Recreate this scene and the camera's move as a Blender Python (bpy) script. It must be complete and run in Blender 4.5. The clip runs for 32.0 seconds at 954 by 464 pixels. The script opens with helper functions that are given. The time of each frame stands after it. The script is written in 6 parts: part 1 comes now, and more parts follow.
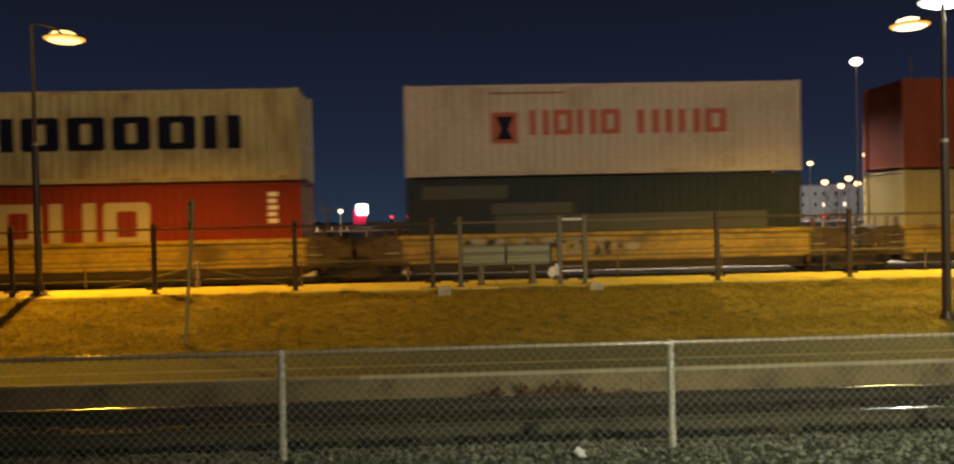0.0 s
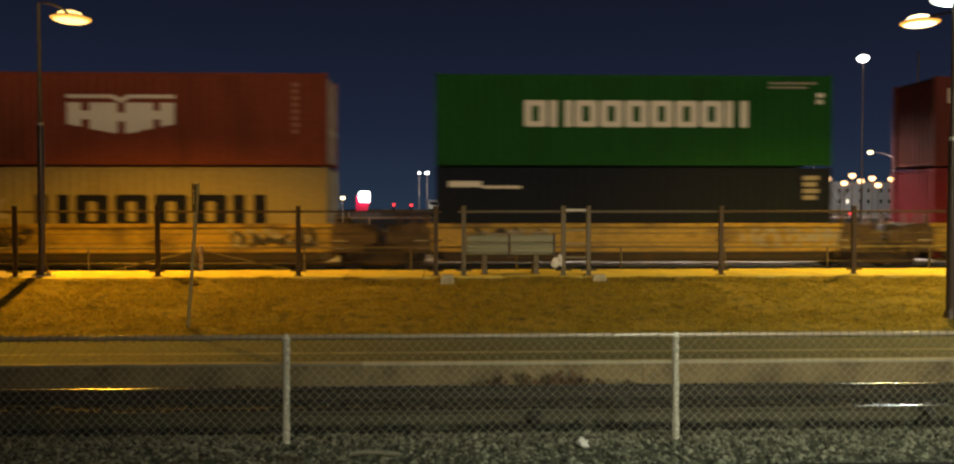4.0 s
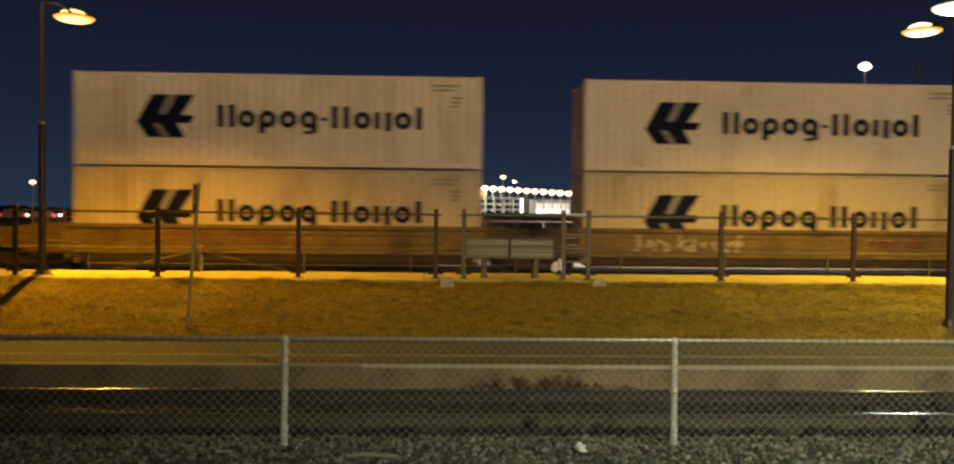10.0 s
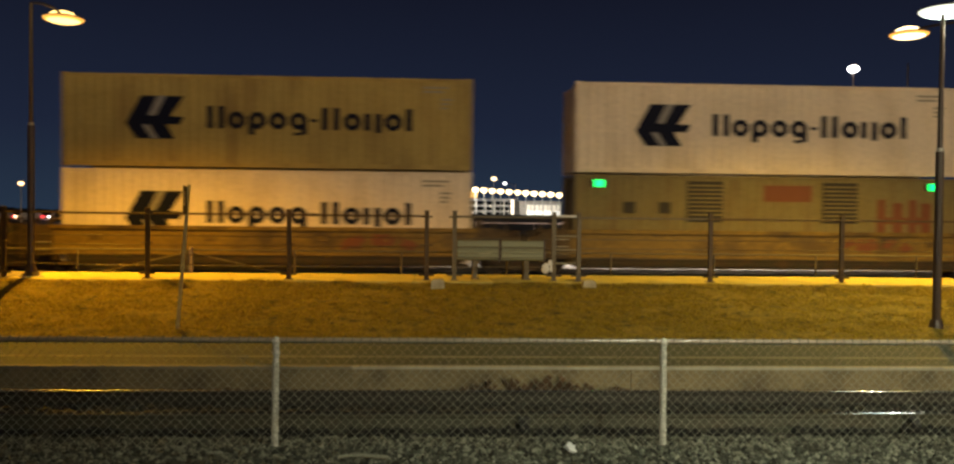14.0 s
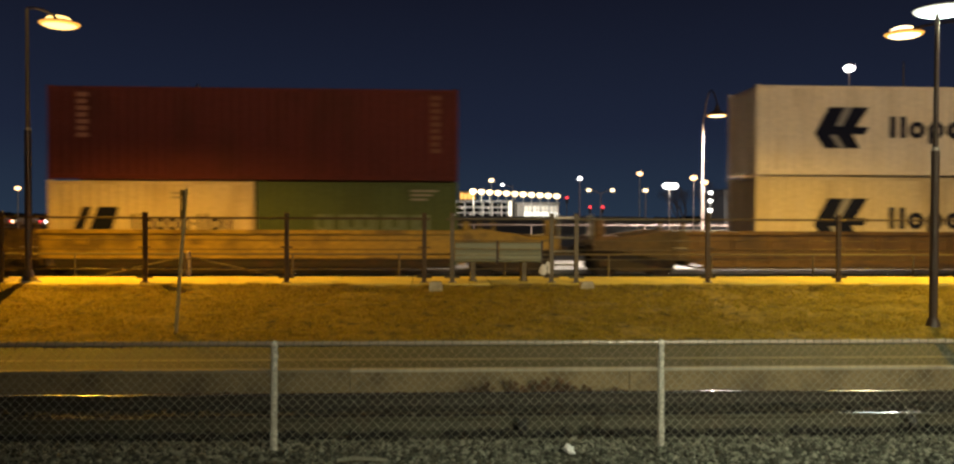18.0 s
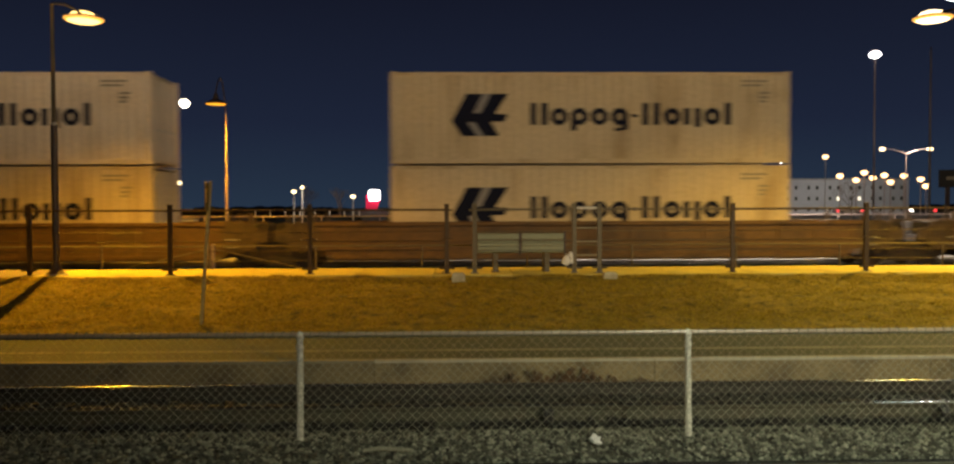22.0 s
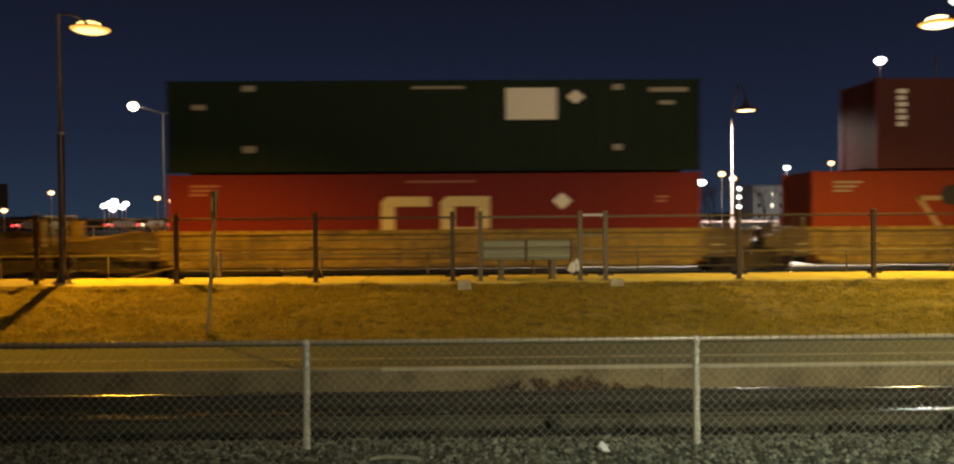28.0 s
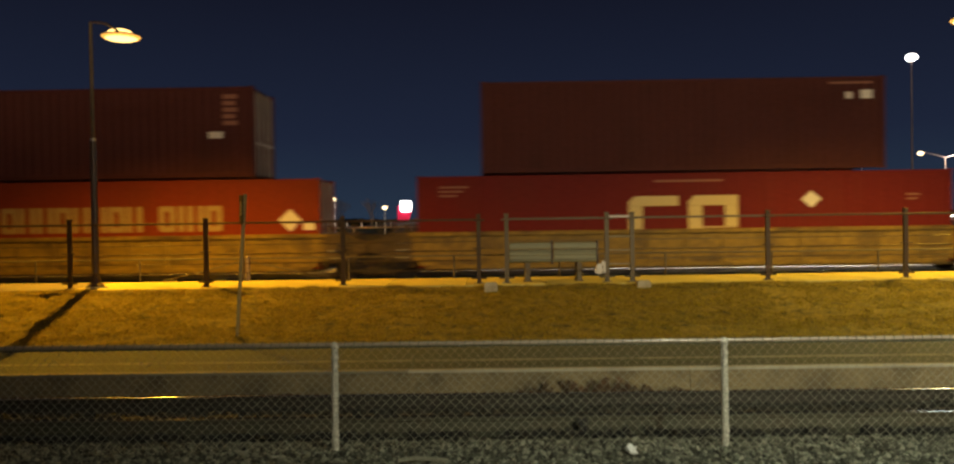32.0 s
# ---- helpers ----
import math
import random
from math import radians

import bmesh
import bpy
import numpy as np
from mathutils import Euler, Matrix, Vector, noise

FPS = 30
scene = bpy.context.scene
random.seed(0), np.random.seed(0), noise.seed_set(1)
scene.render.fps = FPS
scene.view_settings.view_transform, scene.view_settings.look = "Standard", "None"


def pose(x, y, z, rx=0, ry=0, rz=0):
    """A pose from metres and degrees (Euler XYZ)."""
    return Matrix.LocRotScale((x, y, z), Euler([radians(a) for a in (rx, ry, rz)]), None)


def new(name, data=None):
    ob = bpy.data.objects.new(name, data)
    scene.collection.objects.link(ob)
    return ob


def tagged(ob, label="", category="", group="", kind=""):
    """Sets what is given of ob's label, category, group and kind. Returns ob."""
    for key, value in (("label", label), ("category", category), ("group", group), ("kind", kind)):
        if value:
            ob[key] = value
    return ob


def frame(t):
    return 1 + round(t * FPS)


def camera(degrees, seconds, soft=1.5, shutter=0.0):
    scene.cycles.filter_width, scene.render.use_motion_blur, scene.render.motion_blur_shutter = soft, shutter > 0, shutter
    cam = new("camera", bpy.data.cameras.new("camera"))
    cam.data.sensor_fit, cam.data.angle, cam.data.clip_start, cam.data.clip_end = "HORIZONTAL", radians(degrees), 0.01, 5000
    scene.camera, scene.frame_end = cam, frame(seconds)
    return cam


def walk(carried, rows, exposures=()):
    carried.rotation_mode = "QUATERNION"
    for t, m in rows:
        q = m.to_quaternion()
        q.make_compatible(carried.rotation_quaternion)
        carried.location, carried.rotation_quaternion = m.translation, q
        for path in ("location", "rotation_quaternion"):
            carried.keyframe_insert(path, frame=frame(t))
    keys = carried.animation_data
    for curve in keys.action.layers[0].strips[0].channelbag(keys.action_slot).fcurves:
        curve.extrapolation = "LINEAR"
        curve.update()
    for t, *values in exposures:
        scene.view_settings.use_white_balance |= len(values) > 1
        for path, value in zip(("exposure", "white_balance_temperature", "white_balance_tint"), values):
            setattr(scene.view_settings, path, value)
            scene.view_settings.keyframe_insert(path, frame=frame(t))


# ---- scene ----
# Plan: x along the tracks, y away from the camera, z up; z = 0 is the top of the side platform.
# ---- camera ----
cam = camera(60.0, 32.0, soft=2.4, shutter=0.8)
# seconds, x, y, z, yaw, pitch, roll
PATH = [
    (0.0, 0.054, 0.003, 1.809, -2.18, -0.77, 1.23),
    (0.5, 0.024, 0.010, 1.797, -0.80, -0.45, 1.10),
    (1.0, -0.012, -0.054, 1.796, -0.27, -0.46, 0.85),
    (1.5, 0.006, 0.025, 1.791, -0.15, -0.40, 0.71),
    (2.0, -0.004, -0.005, 1.794, -0.63, -0.46, 0.49),
    (2.5, 0.001, -0.006, 1.798, -1.22, -0.55, 0.24),
    (3.0, -0.001, -0.048, 1.799, -1.12, -0.83, 0.10),
    (3.5, 0.005, 0.022, 1.789, -1.42, -1.16, 0.34),
    (4.0, 0.010, 0.024, 1.795, -2.05, -1.48, 0.03),
    (4.5, 0.013, 0.025, 1.802, -2.38, -2.05, -0.14),
    (6.5, 0.025, 0.010, 1.802, -3.01, -1.59, -0.20),
    (7.0, 0.013, -0.038, 1.807, -2.68, -1.42, -0.02),
    (7.5, 0.007, -0.014, 1.800, -2.41, -1.15, 0.12),
    (8.0, 0.011, 0.008, 1.802, -2.01, -1.07, -0.11),
    (8.5, 0.011, 0.017, 1.795, -2.11, -1.23, -0.44),
    (9.0, 0.000, -0.000, 1.800, -2.18, -1.30, -0.42),
    (9.5, -0.005, -0.043, 1.799, -2.17, -1.19, -0.55),
    (10.0, 0.011, 0.019, 1.796, -2.02, -1.24, -0.61),
    (10.5, 0.003, 0.019, 1.794, -1.79, -1.44, -0.55),
    (11.0, 0.001, -0.001, 1.798, -1.78, -1.29, -0.79),
    (11.5, 0.000, -0.024, 1.793, -1.89, -1.18, -0.47),
    (12.0, 0.006, 0.016, 1.793, -1.85, -1.27, -0.47),
    (12.5, 0.015, 0.015, 1.797, -2.49, -1.25, -0.59),
    (13.0, 0.008, -0.009, 1.801, -2.51, -1.21, -0.92),
    (13.5, 0.007, -0.046, 1.803, -2.56, -1.04, -0.71),
    (14.0, 0.012, -0.011, 1.795, -2.66, -1.12, -0.62),
    (14.5, 0.019, 0.016, 1.799, -2.88, -1.15, -0.79),
    (16.5, 0.018, -0.003, 1.796, -3.09, -1.22, -0.89),
    (17.0, 0.021, -0.015, 1.804, -3.37, -0.99, -0.75),
    (17.5, 0.016, -0.025, 1.804, -3.16, -0.94, -0.39),
    (18.0, 0.016, -0.027, 1.804, -2.82, -1.01, -0.22),
    (18.5, 0.012, 0.006, 1.796, -2.38, -1.08, -0.09),
    (19.0, 0.014, 0.005, 1.796, -1.79, -1.41, 0.18),
    (19.5, -0.014, 0.018, 1.787, -1.06, -1.80, -0.03),
    (20.0, -0.013, 0.014, 1.785, -0.88, -2.15, 0.20),
    (20.5, -0.023, -0.009, 1.786, -1.04, -2.77, -0.03),
    (21.0, -0.012, 0.005, 1.791, -1.36, -2.03, 0.40),
    (21.5, -0.007, 0.024, 1.788, -1.28, -1.69, 0.28),
    (22.0, -0.009, 0.005, 1.790, -1.37, -1.60, 0.20),
    (22.5, -0.008, 0.023, 1.787, -1.16, -1.34, 0.09),
    (23.0, -0.013, -0.002, 1.786, -1.28, -1.07, 0.23),
    (23.5, -0.007, -0.010, 1.795, -1.51, -1.13, 0.59),
    (24.0, -0.000, 0.004, 1.794, -1.85, -1.33, 0.55),
    (24.5, -0.002, 0.002, 1.787, -1.68, -1.51, 0.54),
    (25.0, 0.000, 0.031, 1.790, -1.78, -1.89, 0.25),
    (25.5, -0.008, -0.009, 1.795, -1.84, -1.97, 0.29),
    (27.5, -0.024, 0.007, 1.786, -0.83, -1.58, 0.40),
    (28.0, -0.017, 0.021, 1.783, -1.01, -1.05, 0.43),
    (28.5, -0.022, -0.065, 1.791, -0.59, -1.00, 0.79),
    (29.0, -0.034, -0.017, 1.784, 0.52, -1.16, 0.28),
    (29.5, -0.033, -0.010, 1.787, 0.57, -0.79, 0.14),
    (30.0, -0.037, -0.016, 1.787, 0.77, -0.79, 0.14),
    (30.5, -0.030, 0.004, 1.779, 0.54, -1.13, 0.07),
    (31.0, -0.044, -0.020, 1.788, 0.88, -1.63, 0.22),
    (31.5, -0.028, -0.001, 1.786, 0.39, -0.84, 0.89),
    (32.0, -0.018, -0.002, 1.786, 0.79, -0.89, 0.82),
]
walk(cam, [(t, pose(x, y, z, 90 + pitch, roll, yaw)) for t, x, y, z, yaw, pitch, roll in PATH])
scene.view_settings.exposure = 0.15

# ---- night sky ----
world = bpy.data.worlds.new("night_sky")
scene.world = world
world.use_nodes = True
wn, wl = world.node_tree.nodes, world.node_tree.links
wn.clear()
w_out, w_bg = wn.new("ShaderNodeOutputWorld"), wn.new("ShaderNodeBackground")
w_tc, w_sep, w_ramp = wn.new("ShaderNodeTexCoord"), wn.new("ShaderNodeSeparateXYZ"), wn.new("ShaderNodeValToRGB")
wl.new(w_tc.outputs["Generated"], w_sep.inputs[0])
wl.new(w_sep.outputs["Z"], w_ramp.inputs[0])
wl.new(w_ramp.outputs[0], w_bg.inputs[0])
wl.new(w_bg.outputs[0], w_out.inputs[0])
w_ramp.color_ramp.elements[0].position, w_ramp.color_ramp.elements[0].color = 0.0, (0.017, 0.030, 0.053, 1)
w_ramp.color_ramp.elements[1].position, w_ramp.color_ramp.elements[1].color = 0.30, (0.0050, 0.0057, 0.0128, 1)
w_mid = w_ramp.color_ramp.elements.new(0.10)
w_mid.color = (0.0108, 0.0158, 0.0345, 1)
w_bg.inputs[1].default_value = 1.0

AMBER, GOLD, WARM, WHITE = (1.0, 0.475, 0.018), (1.0, 0.575, 0.040), (1.0, 0.86, 0.72), (1.0, 0.93, 0.82)


def lamp(name, at, watts, color, size=0.18):
    data = bpy.data.lights.new(name, "POINT")
    data.energy, data.color, data.shadow_soft_size = watts, color, size
    ob = new(name, data)
    ob.location = at
    return ob


def shaded_lamp(name, at, watts, color, lean=0.0, wide=173.0, soft=0.06, blend=0.75, aside=0.0):
    """A lamp under a shade, which keeps its light below the level of the brim; it may lean towards the tracks or aside."""
    data = bpy.data.lights.new(name, "SPOT")
    data.spot_size, data.spot_blend, data.shadow_soft_size = radians(wide), blend, soft
    data.energy, data.color = watts, color
    ob = new(name, data)
    ob.location = at
    ob.rotation_euler = (radians(lean), radians(-aside), 0)
    return ob


# The lamps: amber ones over the walkway, white ones over the near tracks, pale ones beyond the train
WALK_LAMPS = [(-26.7, 18.2, 5.93), (-8.07, 18.2, 5.93), (10.55, 18.2, 5.99), (29.2, 18.2, 5.99)]
FILL_MASTS = (12.0, 19.0, 26.0, 33.0)
BACK_LAMPS = [(-28.8, 31.3, 5.75), (-9.03, 31.3, 5.75), (10.78, 31.3, 5.75), (30.6, 31.3, 5.75)]
for k, p in enumerate(WALK_LAMPS):
    shaded_lamp("walkway_light", (p[0], p[1], p[2] - 0.16), 3450 if p[0] < 0 else 2680, AMBER if p[0] < 0 else GOLD, -1.0 if p[0] < 0 else 0.0, 156.5 if p[0] < 0 else 158.0, blend=0.52 if p[0] < 0 else 0.6)
for k, p in enumerate(BACK_LAMPS):
    shaded_lamp("far_platform_light", (p[0], p[1], p[2] - 0.16), 2300 if p[0] < 0 else 8500, AMBER if p[0] < 0 else WARM)
shaded_lamp("platform_light", (8.1, 12.35, 4.88), 170, (1.0, 0.93, 0.68), -32.0)
# Unseen lamp behind the camera, placed and aimed to balance the foreground.
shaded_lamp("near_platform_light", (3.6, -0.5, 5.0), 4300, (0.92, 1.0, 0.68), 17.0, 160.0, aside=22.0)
# Weak unseen lamp added to brighten the dark left foreground.
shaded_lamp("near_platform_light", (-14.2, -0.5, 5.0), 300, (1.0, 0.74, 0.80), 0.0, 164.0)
# Unseen masts, added behind the camera to light the container sides.
for mast_x in FILL_MASTS:
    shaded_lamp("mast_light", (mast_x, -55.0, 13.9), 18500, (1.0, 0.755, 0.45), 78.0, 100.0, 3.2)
# Unseen point lamp added to brighten the pale apartment building.
lamp("yard_light", (80.0, 160.0, 6.5), 5200, WHITE, 0.5)
lamp("street_light", (43.4, 108.0, 7.0), 1100, WHITE, 0.4)
lamp("street_light", (56.0, 99.0, 8.6), 900, WARM, 0.4)
lamp("street_light", (31.2, 109.0, 6.3), 900, WHITE, 0.4)
lamp("street_light", (-4.0, 137.0, 7.0), 700, WHITE, 0.4)
lamp("street_light", (-15.0, 88.6, 3.6), 420, WARM, 0.3)
# Point lamps by the lamp row, added to brighten garage and hall.
lamp("yard_light", (6.0, 158.0, 6.0), 1900, WHITE, 0.5)
lamp("yard_light", (19.0, 161.0, 6.0), 2500, WHITE, 0.5)

# ---- materials ----


def material(name, color, rough=0.7, metal=0.0, vary=0.25, scale=3.0, fine=40.0, bump=0.15, dirt=None, dirt_amount=0.35, streak=1.0, by_piece=0.0, spec=0.5, shift=False):
    """A painted or raw surface: colour varied at two scales, dirt in patches (streak > 1: drawn out downwards), fine relief."""
    m = bpy.data.materials.new(name)
    m.use_nodes = True
    n, l = m.node_tree.nodes, m.node_tree.links
    b = n["Principled BSDF"]
    b.inputs["Roughness"].default_value, b.inputs["Metallic"].default_value = rough, metal
    b.inputs["Specular IOR Level"].default_value = spec
    tc, mp = n.new("ShaderNodeTexCoord"), n.new("ShaderNodeMapping")
    mp.inputs["Scale"].default_value = (1, 1, 1 / streak)
    l.new(tc.outputs["Object"], mp.inputs[0])
    if shift:
        who, far_off = n.new("ShaderNodeObjectInfo"), n.new("ShaderNodeVectorMath")
        far_off.operation = "SCALE"
        far_off.inputs[0].default_value = (61.0, 17.0, 23.0)
        l.new(who.outputs["Random"], far_off.inputs["Scale"])
        l.new(far_off.outputs[0], mp.inputs["Location"])
    big, small = n.new("ShaderNodeTexNoise"), n.new("ShaderNodeTexNoise")
    for node, s, d in ((big, scale, 5), (small, fine, 3)):
        node.inputs["Scale"].default_value, node.inputs["Detail"].default_value = s, d
    l.new(mp.outputs[0], big.inputs["Vector"])
    l.new(tc.outputs["Object"], small.inputs["Vector"])
    dark = tuple(c * (1 - vary) for c in color)
    light = tuple(min(1, c * (1 + vary * 0.6)) for c in color)
    ramp = n.new("ShaderNodeValToRGB")
    ramp.color_ramp.elements[0].position, ramp.color_ramp.elements[1].position = 0.3, 0.7
    ramp.color_ramp.elements[0].color, ramp.color_ramp.elements[1].color = (*dark, 1), (*light, 1)
    l.new(small.outputs[0], ramp.inputs[0])
    out = ramp.outputs[0]
    if dirt:
        mask = n.new("ShaderNodeValToRGB")
        mask.color_ramp.elements[0].position, mask.color_ramp.elements[1].position = 0.48, 0.72
        mask.color_ramp.elements[0].color, mask.color_ramp.elements[1].color = (0, 0, 0, 1), (dirt_amount,) * 3 + (1,)
        l.new(big.outputs[0], mask.inputs[0])
        mix = n.new("ShaderNodeMix")
        mix.data_type = "RGBA"
        l.new(mask.outputs[0], mix.inputs["Factor"])
        l.new(out, mix.inputs["A"])
        mix.inputs["B"].default_value = (*dirt, 1)
        out = mix.outputs["Result"]
    else:
        mix = n.new("ShaderNodeMix")
        mix.data_type, mix.blend_type = "RGBA", "MULTIPLY"
        mix.inputs["Factor"].default_value = vary
        l.new(out, mix.inputs["A"])
        l.new(big.outputs["Color"], mix.inputs["B"])
        bw = n.new("ShaderNodeRGBToBW")
        l.new(big.outputs["Color"], bw.inputs[0])
        l.new(bw.outputs[0], mix.inputs["B"])
        out = mix.outputs["Result"]
    if by_piece:
        info, ht, hs = n.new("ShaderNodeObjectInfo"), n.new("ShaderNodeMapRange"), n.new("ShaderNodeHueSaturation")
        ht.inputs["To Min"].default_value, ht.inputs["To Max"].default_value = 1 - by_piece, 1 + by_piece
        l.new(info.outputs["Random"], ht.inputs[0])
        l.new(ht.outputs[0], hs.inputs["Value"])
        l.new(out, hs.inputs["Color"])
        out = hs.outputs[0]
    l.new(out, b.inputs["Base Color"])
    if bump:
        bp = n.new("ShaderNodeBump")
        bp.inputs["Strength"].default_value, bp.inputs["Distance"].default_value = bump, 0.01
        l.new(small.outputs[0], bp.inputs["Height"])
        l.new(bp.outputs[0], b.inputs["Normal"])
    return m


def island_material(name, dark, light, rough=0.9, through_light=0.0, middle=None):
    """Loose stuff whose pieces differ one from the other."""
    m = bpy.data.materials.new(name)
    m.use_nodes = True
    n, l = m.node_tree.nodes, m.node_tree.links
    geo, ramp, b = n.new("ShaderNodeNewGeometry"), n.new("ShaderNodeValToRGB"), n["Principled BSDF"]
    ramp.color_ramp.elements[0].color, ramp.color_ramp.elements[1].color = (*dark, 1), (*light, 1)
    if middle:
        ramp.color_ramp.elements.new(0.55).color = (*middle, 1)
    l.new(geo.outputs["Random Per Island"], ramp.inputs[0])
    l.new(ramp.outputs[0], b.inputs["Base Color"])
    b.inputs["Roughness"].default_value = rough
    if through_light:
        tr, mix = n.new("ShaderNodeBsdfTranslucent"), n.new("ShaderNodeMixShader")
        mix.inputs[0].default_value = through_light
        l.new(ramp.outputs[0], tr.inputs[0])
        l.new(b.outputs[0], mix.inputs[1])
        l.new(tr.outputs[0], mix.inputs[2])
        l.new(mix.outputs[0], n["Material Output"].inputs[0])
    return m


def glow(name, color, strength):
    m = bpy.data.materials.new(name)
    m.use_nodes = True
    b = m.node_tree.nodes["Principled BSDF"]
    b.inputs["Base Color"].default_value = (*color, 1)
    b.inputs["Emission Color"].default_value, b.inputs["Emission Strength"].default_value = (*color, 1), strength
    return m


RUST = (0.10, 0.045, 0.02)
concrete = material("concrete", (0.33, 0.32, 0.29), 0.85, vary=0.22, scale=1.3, fine=60, bump=0.3, dirt=(0.13, 0.12, 0.10), dirt_amount=0.5, by_piece=0.08)
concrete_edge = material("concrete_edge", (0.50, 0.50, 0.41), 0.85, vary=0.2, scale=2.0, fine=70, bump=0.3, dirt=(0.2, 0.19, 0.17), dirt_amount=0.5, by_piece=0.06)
dull_edge = material("dull_concrete_edge", (0.27, 0.26, 0.19), 0.85, vary=0.25, scale=2.0, fine=70, bump=0.3, dirt=(0.12, 0.11, 0.09), dirt_amount=0.6, by_piece=0.06)
faded_line = material("faded_platform_line", (0.30, 0.30, 0.20), 0.85, vary=0.3, scale=2.0, fine=50, bump=0.3, dirt=(0.09, 0.09, 0.06), dirt_amount=0.7)
# The amber lamplight on the walkway is put into this slab colour.
amber_slab_concrete = material("amber_lit_slab_concrete", (0.68, 0.60, 0.20), 0.9, spec=0.0, vary=0.15, scale=1.2, fine=60, bump=0.3, dirt=(0.16, 0.15, 0.13), dirt_amount=0.5, by_piece=0.06)
# Darker slabs left of the lamp pole, without the amber tint.
untinted_concrete = material("untinted_slab_concrete", (0.26, 0.23, 0.20), 0.9, spec=0.0, vary=0.15, scale=1.2, fine=60, bump=0.3, dirt=(0.12, 0.11, 0.10), dirt_amount=0.5, by_piece=0.06)
block_concrete = material("weathered_block_concrete", (0.56, 0.50, 0.33), 0.9, vary=0.3, scale=5.0, fine=40, bump=0.4, dirt=(0.14, 0.11, 0.05), dirt_amount=0.5)
concrete_face = material("stained_concrete", (0.245, 0.202, 0.115), 0.9, vary=0.3, scale=1.8, fine=50, bump=0.4, dirt=(0.06, 0.045, 0.03), dirt_amount=0.8, by_piece=0.1)
asphalt = material("platform_asphalt", (0.078, 0.094, 0.052), 0.9, vary=0.25, scale=0.8, fine=90, bump=0.3, dirt=(0.1, 0.1, 0.085), dirt_amount=0.5)
tactile = material("worn_tactile_strip", (0.072, 0.086, 0.040), 0.85, vary=0.25, scale=1.5, fine=80, bump=0.4, dirt=(0.08, 0.075, 0.06), dirt_amount=0.5)
soil = material("turf_soil", (0.265, 0.197, 0.016), 0.95, vary=0.6, scale=5.0, fine=26, bump=1.0, dirt=(0.050, 0.040, 0.004), dirt_amount=1.0)
earth = material("yard_ground", (0.055, 0.05, 0.042), 0.95, vary=0.35, scale=0.3, fine=9, bump=0.5, dirt=(0.03, 0.03, 0.026), dirt_amount=0.6)
bed = material("ballast_bed", (0.028, 0.028, 0.023), 0.95, vary=0.4, scale=6, fine=35, bump=1.0, dirt=(0.03, 0.028, 0.025), dirt_amount=0.6)
stones = island_material("ballast_stones", (0.012, 0.013, 0.010), (0.25, 0.255, 0.21), middle=(0.080, 0.083, 0.066))
pale_stones = island_material("pale_ballast_stones", (0.04, 0.04, 0.036), (0.34, 0.34, 0.31))
gap_shade_stones = island_material("shade_black_stones", (0.004, 0.004, 0.004), (0.022, 0.021, 0.018))
dark_stones = island_material("dark_ballast_stones", (0.008, 0.008, 0.007), (0.050, 0.050, 0.042))
blades = island_material("dry_grass_blades", (0.11, 0.090, 0.010), (0.51, 0.412, 0.045), 0.8, 0.5)
pale_wood = material("weathered_wood", (0.24, 0.24, 0.19), 0.85, vary=0.3, scale=9, fine=60, bump=0.3)
white_stone = material("crumpled_white_plastic", (0.66, 0.68, 0.72), 0.45, vary=0.05, fine=30)
galvanized = material("galvanized_steel", (0.72, 0.72, 0.67), 0.5, 0.15, vary=0.5, scale=8, fine=38, bump=0.05)
tie_steel = material("dull_tie_wire", (0.20, 0.19, 0.16), 0.7, 0.1, vary=0.3, scale=9, fine=60, bump=0)
fence_rail = material("worn_galvanized_tube", (0.38, 0.32, 0.25), 0.28, 0.0, spec=1.0, vary=0.3, scale=8, fine=60, bump=0.05)
wire_steel = material("chain_link_wire", (0.39, 0.39, 0.33), 0.5, 0.2, vary=0.2, scale=9, fine=60, bump=0)
rail_steel = material("rusty_rail_steel", (0.058, 0.060, 0.042), 0.7, 0.15, vary=0.35, scale=4, fine=40, bump=0.3, dirt=(0.075, 0.058, 0.038), dirt_amount=0.6)
dark_rail_steel = material("darker_rail_steel", (0.030, 0.029, 0.023), 0.7, 0.15, vary=0.35, scale=4, fine=40, bump=0.3, dirt=(0.03, 0.022, 0.016), dirt_amount=0.6)
rail_head = material("polished_rail_head", (0.42, 0.45, 0.50), 0.10, 0.85, vary=0.12, scale=3, fine=30, bump=0)
shine = rail_head.node_tree.nodes["Principled BSDF"].inputs
shine["Roughness"].default_value, shine["Coat Weight"].default_value, shine["Coat Roughness"].default_value = 0.17, 0.8, 0.07
dull_rail_head = material("dulled_rail_head", (0.030, 0.030, 0.030), 0.85, 0.0, spec=0.0, vary=0.15, scale=3, fine=30, bump=0)
sleeper = material("creosoted_timber", (0.045, 0.035, 0.028), 0.9, vary=0.35, scale=6, fine=50, bump=0.5, by_piece=0.25)
rail_paint = material("brown_railing_paint", (0.075, 0.044, 0.015), 0.55, 0.2, vary=0.25, scale=6, fine=50, bump=0.1)
